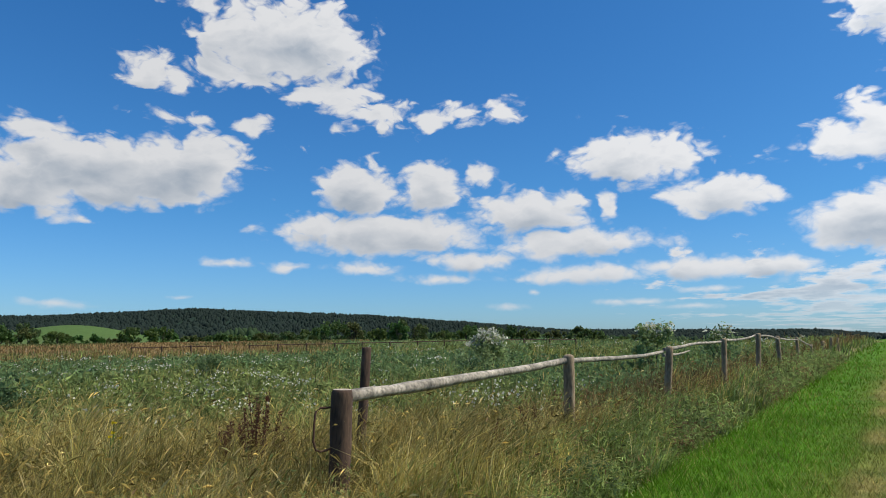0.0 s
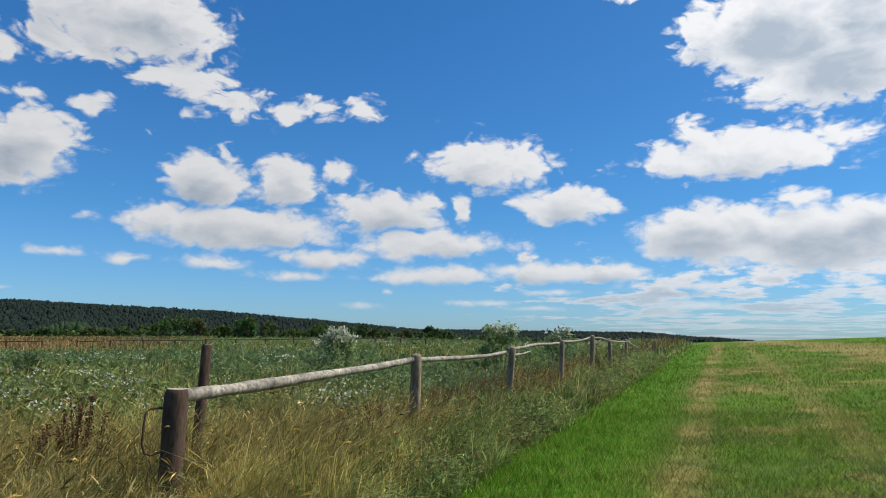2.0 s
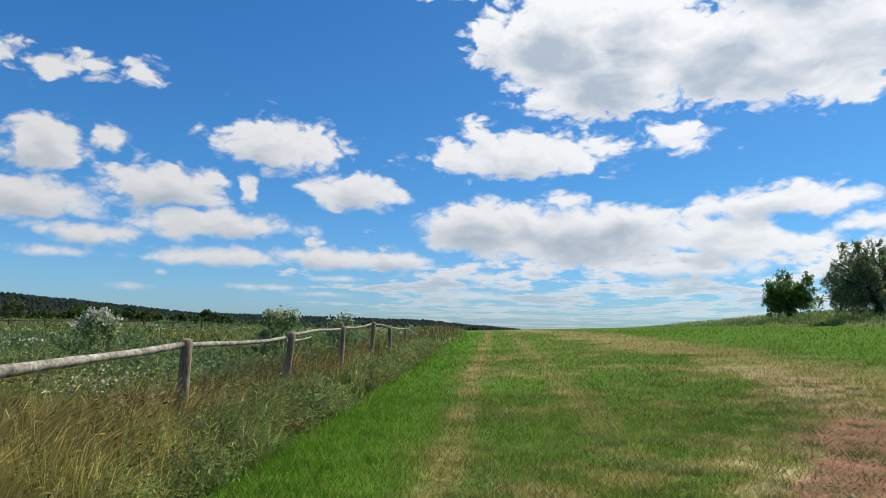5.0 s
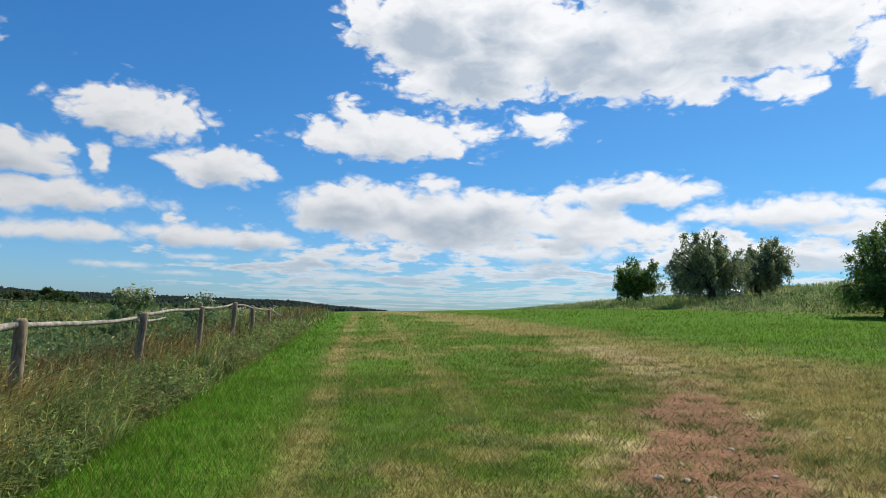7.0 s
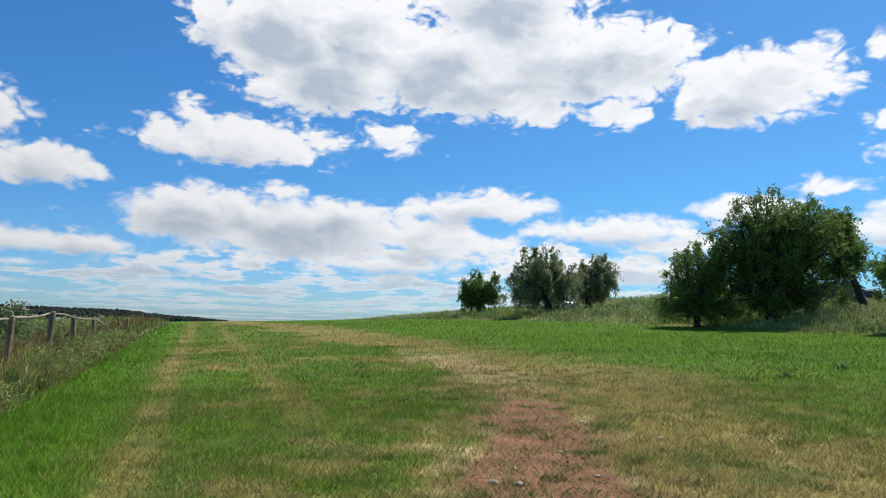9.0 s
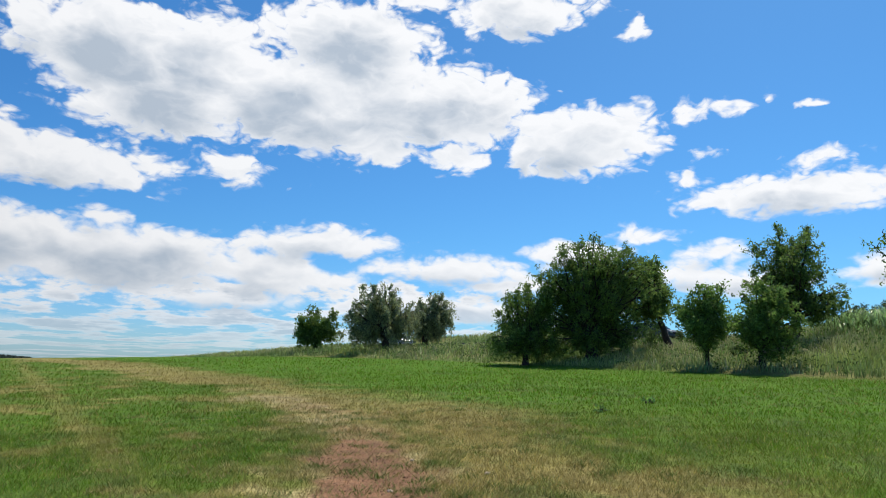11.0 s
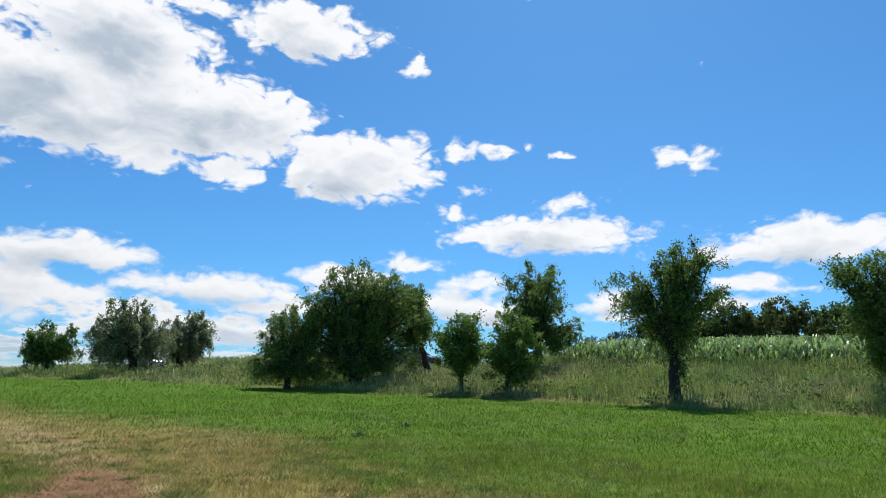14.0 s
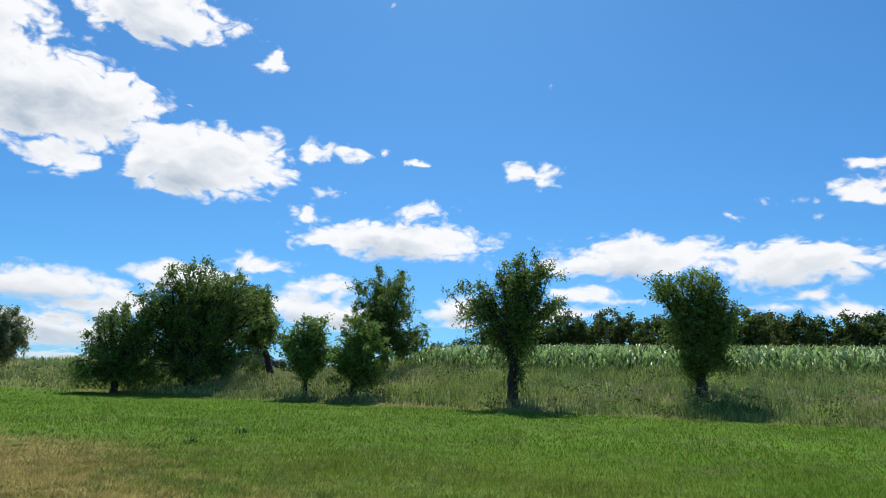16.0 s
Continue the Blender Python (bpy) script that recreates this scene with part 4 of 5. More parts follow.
# tall grass of the verge and of the ground before and behind the fence
verge, ears = [], []
GREENS = np.array(((0.17, 0.25, 0.045), (0.22, 0.29, 0.07), (0.15, 0.22, 0.07), (0.29, 0.33, 0.11)))
STRAWS = np.array(((0.68, 0.5, 0.15), (0.58, 0.43, 0.12), (0.74, 0.59, 0.25), (0.52, 0.42, 0.13)))
for n, r0, r1, wd in ((92000, 2.6, 10.0, 0.011), (44000, 10.0, 24.0, 0.02), (30000, 24.0, 75.0, 0.042)):
    x, y = polar(rng, n, -46, 33.5, r0, r1, 1.6)
    s, w = along_fence(x, y)
    lim = 2.62 + 0.5 * (vnoise(s, w * 0, 1.2, 61) - 0.5)
    mid = ramp(w, 4.6, 6.5) * ramp(np.hypot(x, y), 8, 11)
    keep = (w > lim) & (rng.uniform(0, 1, n) > mid * 0.62) & (s < 84)
    x, y, s, w, mid = x[keep], y[keep], s[keep], w[keep], mid[keep]
    m = len(x)
    patch = vnoise(x, y, 1.7, 62) * 0.6 + vnoise(x, y, 0.6, 63) * 0.4
    hayish = ramp(patch + 0.32 * ramp(5.2 - s, 0, 4) + 0.28 * np.exp(-((w - 3.9) / 0.9) ** 2) * (s < 9.5) - 0.42 * ramp(3.8 - w, 0, 0.7) * ramp(s, 3.5, 5.5) - 0.12 * mid, 0.3, 0.56)
    is_hay = rng.uniform(0, 1, m) < hayish * 0.8 + 0.05
    rust = (rng.uniform(0, 1, m) < 0.9 * np.exp(-((w - 4.4) / 1.1) ** 2) * ramp(s, 7.5, 10)) & ~(w < 3.5)
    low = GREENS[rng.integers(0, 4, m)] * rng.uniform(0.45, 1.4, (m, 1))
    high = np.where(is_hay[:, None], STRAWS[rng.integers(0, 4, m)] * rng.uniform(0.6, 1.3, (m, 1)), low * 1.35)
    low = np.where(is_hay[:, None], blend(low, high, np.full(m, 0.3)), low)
    reds = vary((0.24, 0.125, 0.055), rng, m)
    low, high = np.where(rust[:, None], blend(low, reds, np.full(m, 0.5)), low), np.where(rust[:, None], reds, high)
    edge = ramp(w, 2.5, 3.5)
    # blade colours darkened clump-wise, painting in the shade of gaps between clumps
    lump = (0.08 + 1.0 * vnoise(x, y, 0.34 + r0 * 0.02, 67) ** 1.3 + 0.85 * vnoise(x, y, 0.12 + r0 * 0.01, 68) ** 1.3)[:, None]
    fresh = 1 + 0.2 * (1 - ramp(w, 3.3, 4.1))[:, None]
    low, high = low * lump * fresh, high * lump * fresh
    clump = vnoise(x, y, 0.3 + r0 * 0.02, 67)
    h = (0.3 + 0.42 * edge) * rng.uniform(0.5, 1.15, m) * (0.6 + 0.8 * clump) + np.where(is_hay | rust, 0.24, 0)
    h *= (0.8 + 0.4 * vnoise(x, y, 1.0, 64)) * (1 + 0.15 * ramp(s, 28, 36))
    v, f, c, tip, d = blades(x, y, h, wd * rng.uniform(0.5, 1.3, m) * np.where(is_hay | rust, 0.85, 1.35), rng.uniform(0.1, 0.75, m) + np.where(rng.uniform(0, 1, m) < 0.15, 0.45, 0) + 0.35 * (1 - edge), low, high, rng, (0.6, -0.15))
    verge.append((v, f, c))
    if r0 < 20:
        pick = np.flatnonzero((is_hay | rust) & ((w > 3.5) | (s < 4)) & (rng.uniform(0, 1, m) < 0.14))
        k = len(pick)
        way = np.concatenate((d[pick] * 0.5, rng.uniform(0.1, 1.0, (k, 1))), 1)
        cross = rng.normal(size=(k, 3))
        ln, fat = rng.uniform(0.08, 0.19, (k, 1)), (0.0026 if r0 < 5 else 0.005)
        hv = np.stack((tip[pick] - way * 0.02, tip[pick] + way * ln * 0.4 + cross * fat, tip[pick] + way * ln - np.array((0, 0, 0.03)), tip[pick] + way * ln * 0.4 - cross * fat), 1).reshape(-1, 3)
        hf = np.arange(k)[:, None] * 4
        ears.append((hv, np.concatenate((hf + (0, 1, 2), hf + (0, 2, 3))), np.repeat(high[pick] * rng.uniform(0.9, 1.45, (k, 1)), 4, 0)))
# tussocks: bundles of stalks leaning with the wind
x, y = polar(rng, 2700, -44, 30, 3.4, 17.0, 1.5)
s, w = along_fence(x, y)
keep = (w > 2.85) & ((w < 4.8) | (s < 7.0))
x, y, s, w = x[keep], y[keep], s[keep], w[keep]
k, m = 46, len(x)
dry_t = rng.uniform(0, 1, m) < np.where(w < 3.6, np.where((s < 7) & (w > 3.4), 0.5, 0.1), np.where(s < 9, 0.72, 0.35))
bx, by = (x[:, None] + rng.normal(size=(m, k)) * 0.07).ravel(), (y[:, None] + rng.normal(size=(m, k)) * 0.07).ravel()
base = np.where(dry_t[:, None], STRAWS[rng.integers(0, 4, m)], GREENS[rng.integers(0, 4, m)] * 1.1) * rng.uniform(0.6, 1.45, (m, 1))
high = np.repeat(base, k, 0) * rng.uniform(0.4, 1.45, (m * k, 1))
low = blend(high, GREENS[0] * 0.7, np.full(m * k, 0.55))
hh = np.repeat(rng.uniform(0.5, 1.08, m) * np.where(dry_t, 1.0, 0.72) * (0.6 + 0.4 * ramp(w, 2.8, 3.7)), k) * rng.uniform(0.6, 1.1, m * k)
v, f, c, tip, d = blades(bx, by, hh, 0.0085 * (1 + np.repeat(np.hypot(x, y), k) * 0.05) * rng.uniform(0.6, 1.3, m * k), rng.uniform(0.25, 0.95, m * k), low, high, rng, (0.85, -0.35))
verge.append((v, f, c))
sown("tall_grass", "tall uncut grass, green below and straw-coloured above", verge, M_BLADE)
sown("grass_seed_heads", "dry straw and rust-brown seed heads of tall grass", ears, M_BLADE)

# dry grass of the far meadow
x, y = polar(rng, 20000, -47, -6, 40.0, 185.0, 1.3)
m = len(x)
c0 = np.where(rng.uniform(0, 1, (m, 1)) < ramp(vnoise(x, y, 14, 66), 0.35, 0.6)[:, None], np.array((0.36, 0.24, 0.1)), np.array((0.2, 0.2, 0.07))) * rng.uniform(0.6, 1.35, (m, 1))
v, f, c, tip, d = blades(x, y, rng.uniform(0.25, 0.7, m), 0.0016 * np.hypot(x, y) * rng.uniform(0.6, 1.3, m), rng.uniform(0.1, 0.7, m), c0 * 0.8, c0, rng)
sown("dry_meadow_grass", "dry rust-brown and olive grass of the far meadow", [(v, f, c)], M_BLADE)

# leafy weeds of the verge
sv, wv = 1.0 + 33 * rng.uniform(0, 1, 3300) ** 1.3, 2.6 + rng.uniform(0, 1, 3300) ** 1.4 * 2.0
x, y = FU[0] * sv + FN[0] * wv, FU[1] * sv + FN[1] * wv
keep = vnoise(x, y, 1.3, 69) > 0.34
x, y, wv, sv = x[keep], y[keep], wv[keep], sv[keep]
m, per = len(x), 30
hh = rng.uniform(0.25, 0.66, m) * (0.7 + 0.5 * ramp(wv, 2.6, 3.4))
c = np.stack((x[:, None] + rng.normal(size=(m, per)) * 0.11, y[:, None] + rng.normal(size=(m, per)) * 0.11, land(x, y)[:, None] + rng.uniform(0.1, 1, (m, per)) * hh[:, None]), -1).reshape(-1, 3)
lv, lf = leaf_quads(c, np.repeat(0.05 + 0.0022 * sv, per), rng, -0.2, 0.26)
base = np.where(rng.uniform(0, 1, (m, 1)) < 0.14, np.array((0.26, 0.17, 0.08)), np.array((0.26, 0.33, 0.1))) * rng.uniform(0.55, 1.45, (m, 1))
sown("verge_weeds", "green leafy weeds tangled in the verge grass", [(lv, lf, np.repeat(np.repeat(base, per, 0) * rng.uniform(0.6, 1.45, (m * per, 1)), 4, 0))], M_LEAF, "weeds")

# grey-green herbs of the meadow behind the fence
herbs, petals = [], []
for n, r0, r1, size, per in ((4400, 7.5, 20.0, 0.125, 22), (4600, 20.0, 48.0, 0.21, 15), (4200, 48.0, 125.0, 0.42, 8)):
    x, y = polar(rng, n, -46, 30, r0, r1, 1.7)
    s, w = along_fence(x, y)
    pat = vnoise(x, y, 6, 71) * 0.55 + vnoise(x, y, 2, 72) * 0.45
    keep = (w > 4.9) & ((r0 < 40) | (np.degrees(np.arctan2(x, y)) > -9)) & (pat > (0.41 if r0 < 40 else 0.47)) & ((s > 6.0) | (w > 7.5))
    x, y, pat = x[keep], y[keep], pat[keep]
    m = len(x)
    hh = rng.uniform(0.45, 0.8, m) * (0.75 + 0.5 * vnoise(x, y, 3, 73))
    t = rng.uniform(0.15, 1, (m, per))
    c = np.stack((x[:, None] + rng.normal(size=(m, per)) * 0.12 * (1 + r0 / 40), y[:, None] + rng.normal(size=(m, per)) * 0.12 * (1 + r0 / 40), land(x, y)[:, None] + t * hh[:, None]), -1).reshape(-1, 3)
    lv, lf = leaf_quads(c, size, rng, -0.3, 0.36)
    grey = vnoise(x, y, 9, 74)
    base = blend(np.broadcast_to(np.array((0.23, 0.28, 0.08)), (m, 3)), np.array((0.17, 0.26, 0.1)), ramp(grey, 0.3, 0.55)) * rng.uniform(0.7, 1.25, (m, 1))
    herbs.append((lv, lf, np.repeat(np.repeat(base, per, 0) * rng.uniform(0.6, 1.4, (m * per, 1)), 4, 0)))
    fl = np.flatnonzero(rng.uniform(0, 1, m) < ramp(vnoise(x, y, 6, 75) * 0.6 + vnoise(x, y, 1.8, 76) * 0.4, 0.54, 0.72) * 0.16)
    k = 9
    pc = np.repeat(np.stack((x[fl], y[fl], land(x[fl], y[fl]) + hh[fl] * 1.05), 1), k, 0) + rng.normal(size=(len(fl) * k, 3)) * np.array((0.13, 0.13, 0.05))
    pv, pf = leaf_quads(pc, 0.036 + r0 * 0.0016, rng, 0.0, 0.9)
    petals.append((pv, pf, np.tile(np.array((0.8, 0.78, 0.62)), (len(pv), 1))))
sown("meadow_herbs", "grey-green leafy thistles and weeds of the meadow", herbs, M_LEAF, "weeds")
sown("white_flowers", "small creamy white flower heads among meadow weeds", petals, M_LEAF, "flowers")

# long grass on the bank under the fruit trees
bank_pieces = []
for n, t0, t1, wd in ((98000, -45.0, 25.0, 0.031), (36000, 25.0, 130.0, 0.07)):
    tt, qq = rng.uniform(t0, t1, n), rng.uniform(0, 1, n) ** 1.2 * 34 - 2.9
    x, y = ROW_O[0] + ROW_T[0] * tt + ROW_N[0] * qq, ROW_O[1] + ROW_T[1] * tt + ROW_N[1] * qq
    keep = (qq > -2.9 + 1.3 * vnoise(tt, tt * 0, 2.3, 81)) & ((qq < 12) | (tt > 9)) & ~((tt > 14) & (np.abs(qq - 19.0) < 4))
    x, y, qq, tt = x[keep], y[keep], qq[keep], tt[keep]
    m = len(x)
    hay = rng.uniform(0, 1, m) < ramp(vnoise(x, y, 4, 82) * 0.6 + vnoise(x, y, 1.2, 83) * 0.4, 0.4, 0.7) * 0.75
    low = np.array((0.27, 0.34, 0.095)) * blend(np.ones((m, 3)), np.array((0.7, 0.8, 0.9)), ramp(vnoise(x, y, 3, 85), 0.45, 0.65)) * rng.uniform(0.7, 1.3, (m, 1))
    high = np.where(hay[:, None], np.array((0.66, 0.6, 0.34)) * rng.uniform(0.7, 1.2, (m, 1)), low * 1.4)
    lump = (0.45 + 0.7 * vnoise(x, y, 1.0, 87) + 0.55 * vnoise(x, y, 0.35, 88))[:, None]
    low, high = low * lump, high * lump
    h = rng.uniform(0.3, 0.75, m) * (0.5 + 0.6 * vnoise(x, y, 2.0, 84) + 0.5 * vnoise(x, y, 0.7, 86)) * (0.55 + 0.45 * ramp(qq, -2.5, 1)) * (1 - 0.5 * ramp(qq, 5, 9) * (1 - ramp(qq, 22, 26)) * ramp(tt, 12, 20))
    v, f, c, tip, d = blades(x, y, h, wd * rng.uniform(0.6, 1.5, m), rng.uniform(0.15, 1.1, m), low, high, rng)
    bank_pieces.append((v, f, c))
sown("bank_grass", "long pale green grass with dry tops on the bank", bank_pieces, M_BLADE)

# maize on the slope behind the bank
rows_m, maize = [], []
for k, q in enumerate(np.arange(11.5, 50, 0.8)):
    tt = np.arange(-75.0, 9.0 + 0.25 * q, 0.3 + 0.006 * q)
    tt = tt + rng.normal(size=len(tt)) * 0.05
    rows_m.append(np.stack((ROW_O[0] + ROW_T[0] * tt + ROW_N[0] * (q + rng.normal(size=len(tt)) * 0.06), ROW_O[1] + ROW_T[1] * tt + ROW_N[1] * q), 1))
pm = np.concatenate(rows_m)
az_m = np.degrees(np.arctan2(pm[:, 0], pm[:, 1]))
pm = pm[(az_m > 90) & (az_m < 136)]
n = len(pm)
zm, hm = land(pm[:, 0], pm[:, 1]), rng.uniform(0.85, 1.25, n)
v, f, c, tip, d = blades(pm[:, 0], pm[:, 1], hm, np.full(n, 0.05), np.full(n, 0.05), np.tile((0.12, 0.18, 0.06), (n, 1)), np.tile((0.2, 0.22, 0.09), (n, 1)), rng)
maize.append((v, f, c))
for k in range(6):
    lvl = 0.25 + 0.13 * k
    col = np.array((0.25, 0.37, 0.14)) * rng.uniform(0.35, 1.9, (n, 1))
    v, f, c, tip, d = blades(pm[:, 0], pm[:, 1], hm * rng.uniform(0.4, 0.7, n), np.full(n, 0.14), rng.uniform(0.8, 1.6, n), col, col * 1.15, rng, lift=zm + hm * lvl)
    maize.append((v, f, c))
sown("maize_crop", "green maize plants in rows on the slope", maize, M_MAIZE, "maize")

# ---- shrubs, hedges, far woods ----
rng = np.random.default_rng(202)
shrub("elder_shrub", "pale flowering elder shrub behind the fence", 3.3, 22.0, [(0, 0, 0.9, 0.75, 0.7, 0.8), (0.3, 0, 1.4, 0.4, 0.4, 0.4)], 3600, 0.1, (0.33, 0.42, 0.18), 31, category="shrub", blossom=80)
shrub("elder_shrub", "tall loose elder shrub behind the fence", 16.6, 24.0, [(0, 0, 0.9, 0.6, 0.6, 0.9), (0.1, 0, 1.55, 0.55, 0.5, 0.4)], 2000, 0.12, (0.3, 0.4, 0.16), 32, blossom=45)
shrub("elder_shrub", "small loose elder shrub behind the fence", 22.0, 30.0, [(0, 0, 0.9, 0.8, 0.7, 0.9)], 1500, 0.13, (0.24, 0.33, 0.14), 33, blossom=25)
shrub("meadow_bush", "dark grey-green rounded bush in the meadow", -18.6, 26.0, [(0, 0, 0.55, 0.75, 0.7, 0.55)], 2600, 0.1, (0.12, 0.18, 0.07), 34, category="bush")
shrub("meadow_bush", "dark green bush at the meadow edge", -33.5, 15.0, [(0, 0, 0.5, 0.8, 0.8, 0.6)], 3600, 0.1, (0.09, 0.15, 0.06), 35, category="bush")
for k, (a, r, h) in enumerate(((10.5, 7.2, 0.6), (19.4, 11.6, 0.5))):
    shrub("verge_weed", "dark green leafy weed in the verge", a, r, [(0, 0, h * 0.5, 0.2, 0.3, h * 0.42), (0.25, 0.1, h * 0.4, 0.2, 0.3, h * 0.3)], 800, 0.045, (0.17, 0.24, 0.1), 50 + k, category="weed")
for k, (a, r) in enumerate(((79.5, 15.6), (83.0, 17.8), (103.0, 25.5))):
    shrub("field_weed", "low leafy weed in mown grass", a, r, [(0, 0, 0.1, 0.16, 0.14, 0.1)], 90, 0.07, (0.18, 0.33, 0.1), 60 + k, 5, category="weed")
for k, (a, r, w, h) in enumerate(((80.8, 44.5, 1.5, 1.4), (83.0, 45.5, 1.6, 1.6), (86.2, 45.0, 1.4, 1.3), (88.6, 47.0, 1.6, 1.5), (89.6, 36.5, 0.8, 0.6), (75.5, 43.0, 1.3, 1.2))):
    shrub("bank_shrub", "low light green shrub in the bank grass", a, r, [(0, 0, h * 0.5, w * 0.6, w * 0.5, h * 0.5), (w * 0.3, 0, h * 0.4, w * 0.4, w * 0.4, h * 0.4)], 1500, 0.13, (0.1, 0.16, 0.045), 70 + k)

# leafy weeds along the foot of the bank
tt_, qq_ = rng.uniform(-40, 60, 900), rng.uniform(-2.6, 9, 900)
wx, wy = ROW_O[0] + ROW_T[0] * tt_ + ROW_N[0] * qq_, ROW_O[1] + ROW_T[1] * tt_ + ROW_N[1] * qq_
ok = vnoise(wx, wy, 3.5, 91) + 0.25 * (qq_ < -1.2) > 0.52
wx, wy = wx[ok], wy[ok]
per, wn = 22, ok.sum()
hh_ = rng.uniform(0.35, 0.85, wn)
c = np.stack((wx[:, None] + rng.normal(size=(wn, per)) * 0.2, wy[:, None] + rng.normal(size=(wn, per)) * 0.2, land(wx, wy)[:, None] + rng.uniform(0.1, 1, (wn, per)) * hh_[:, None]), -1).reshape(-1, 3)
v, f = leaf_quads(c, 0.15, rng, -0.2, 0.4)
sown("bank_weeds", "dark green leafy weeds along the foot of the bank", [(v, f, np.repeat(np.repeat(np.array((0.1, 0.17, 0.045)) * rng.uniform(0.6, 1.5, (wn, 1)), per, 0) * rng.uniform(0.7, 1.3, (wn * per, 1)), 4, 0))], M_LEAF, "weeds")

# flowering umbels on the bank
um, uc = [], []
for k in range(150):
    a, r = rng.uniform(113, 130), rng.uniform(27.0, 30.5)
    if k > 110:
        a = rng.uniform(60, 112)
        r = 28.5 + abs(a - 104) * 0.28
    x, y, z = place(a, r)
    um.append(np.array((x, y, z + rng.uniform(0.5, 1.0))) + rng.normal(size=(14, 3)) * np.array((0.1, 0.1, 0.03)))
c = np.concatenate(um)
v, f = leaf_quads(c, 0.06, rng, 0, 0.9)
sown("umbel_flowers", "dull cream umbel flower heads in the bank grass", [(v, f, np.tile((0.3, 0.29, 0.16), (len(v), 1)))], M_LEAF, "flowers")

# hedge along the top of the maize field
for k, a in enumerate(np.arange(101.5, 139.0, 1.25)):
    r = 100 + 5 * math.sin(k * 1.9)
    h = float(np.interp(a, (100, 104, 107, 109.5, 110.5, 112, 114, 118, 122, 124, 127, 129, 131, 138), (4.6, 5.0, 5.4, 7.2, 5.6, 8.2, 6.0, 6.2, 7.6, 6.6, 5.0, 5.0, 7.8, 8.0))) * (0.93 + 0.1 * math.sin(k * 4.1))
    shrub("hedge_tree", "dark green leafy hedgerow tree above the maize", a, r, [(0, 0, h * 0.42, 2.3, 1.5, h * 0.42), (0.6 * math.sin(k * 3), 0, h * 0.72, 1.5, 1.2, h * 0.26)], 2300, 0.4, (0.095 + 0.02 * math.sin(k), 0.145, 0.042), 300 + k, 8, category="tree")
for k, a in enumerate(np.arange(103.0, 139.0, 1.7)):
    h = 6.0 + 0.8 * math.sin(k * 2.7)
    shrub("hedge_shrub", "dense green hedge shrub above the maize", a, 97 + 2 * math.sin(k), [(0, 0, h * 0.48, 2.9, 1.6, h * 0.48)], 1700, 0.42, (0.12 + 0.02 * math.sin(k * 1.7), 0.175, 0.05), 380 + k, 6)
for k, (a, r, h) in enumerate(((92.5, 98, 1.6), (95, 100, 2.0), (97.5, 101, 2.6), (99.8, 102, 3.2))):
    shrub("hedge_tree", "low far hedgerow shrub above the maize", a, r, [(0, 0, h * 0.5, 2.0, 1.5, h * 0.5)], 1300, 0.3, (0.045, 0.075, 0.025), 350 + k, 6, category="tree")

# hedgerow at the far edge of the meadow
for k in range(62):
    a = -47 + k * 1.03 + 0.4 * math.sin(k * 2.7)
    r = 225 + 30 * math.sin(k * 1.3)
    h = float(np.interp(a, (-47, -32, -30.6, -30, -26, -22, -16, -15, -12, -8, -2, 6, 16), (9.5, 9.5, 8.6, 3.2, 3.2, 4.6, 2.6, 2.6, 5.2, 5.6, 5.6, 4.6, 3.0))) * (0.85 + 0.25 * math.sin(k * 5.3))
    wide = 4.4 + 1.2 * math.sin(k * 3.1)
    shrub("hedgerow_tree", "dark green broadleaf tree in a far hedgerow", a, r, [(0, 0, h * 0.45, wide, 2.2, h * 0.45), (math.sin(k * 7), 0, h * 0.75, wide * 0.6, 1.6, h * 0.3)], 1100, 0.85, (0.1 + 0.02 * math.sin(k * 2.2), 0.15 + 0.02 * math.sin(k * 1.1), 0.045), 400 + k, 6, category="tree")


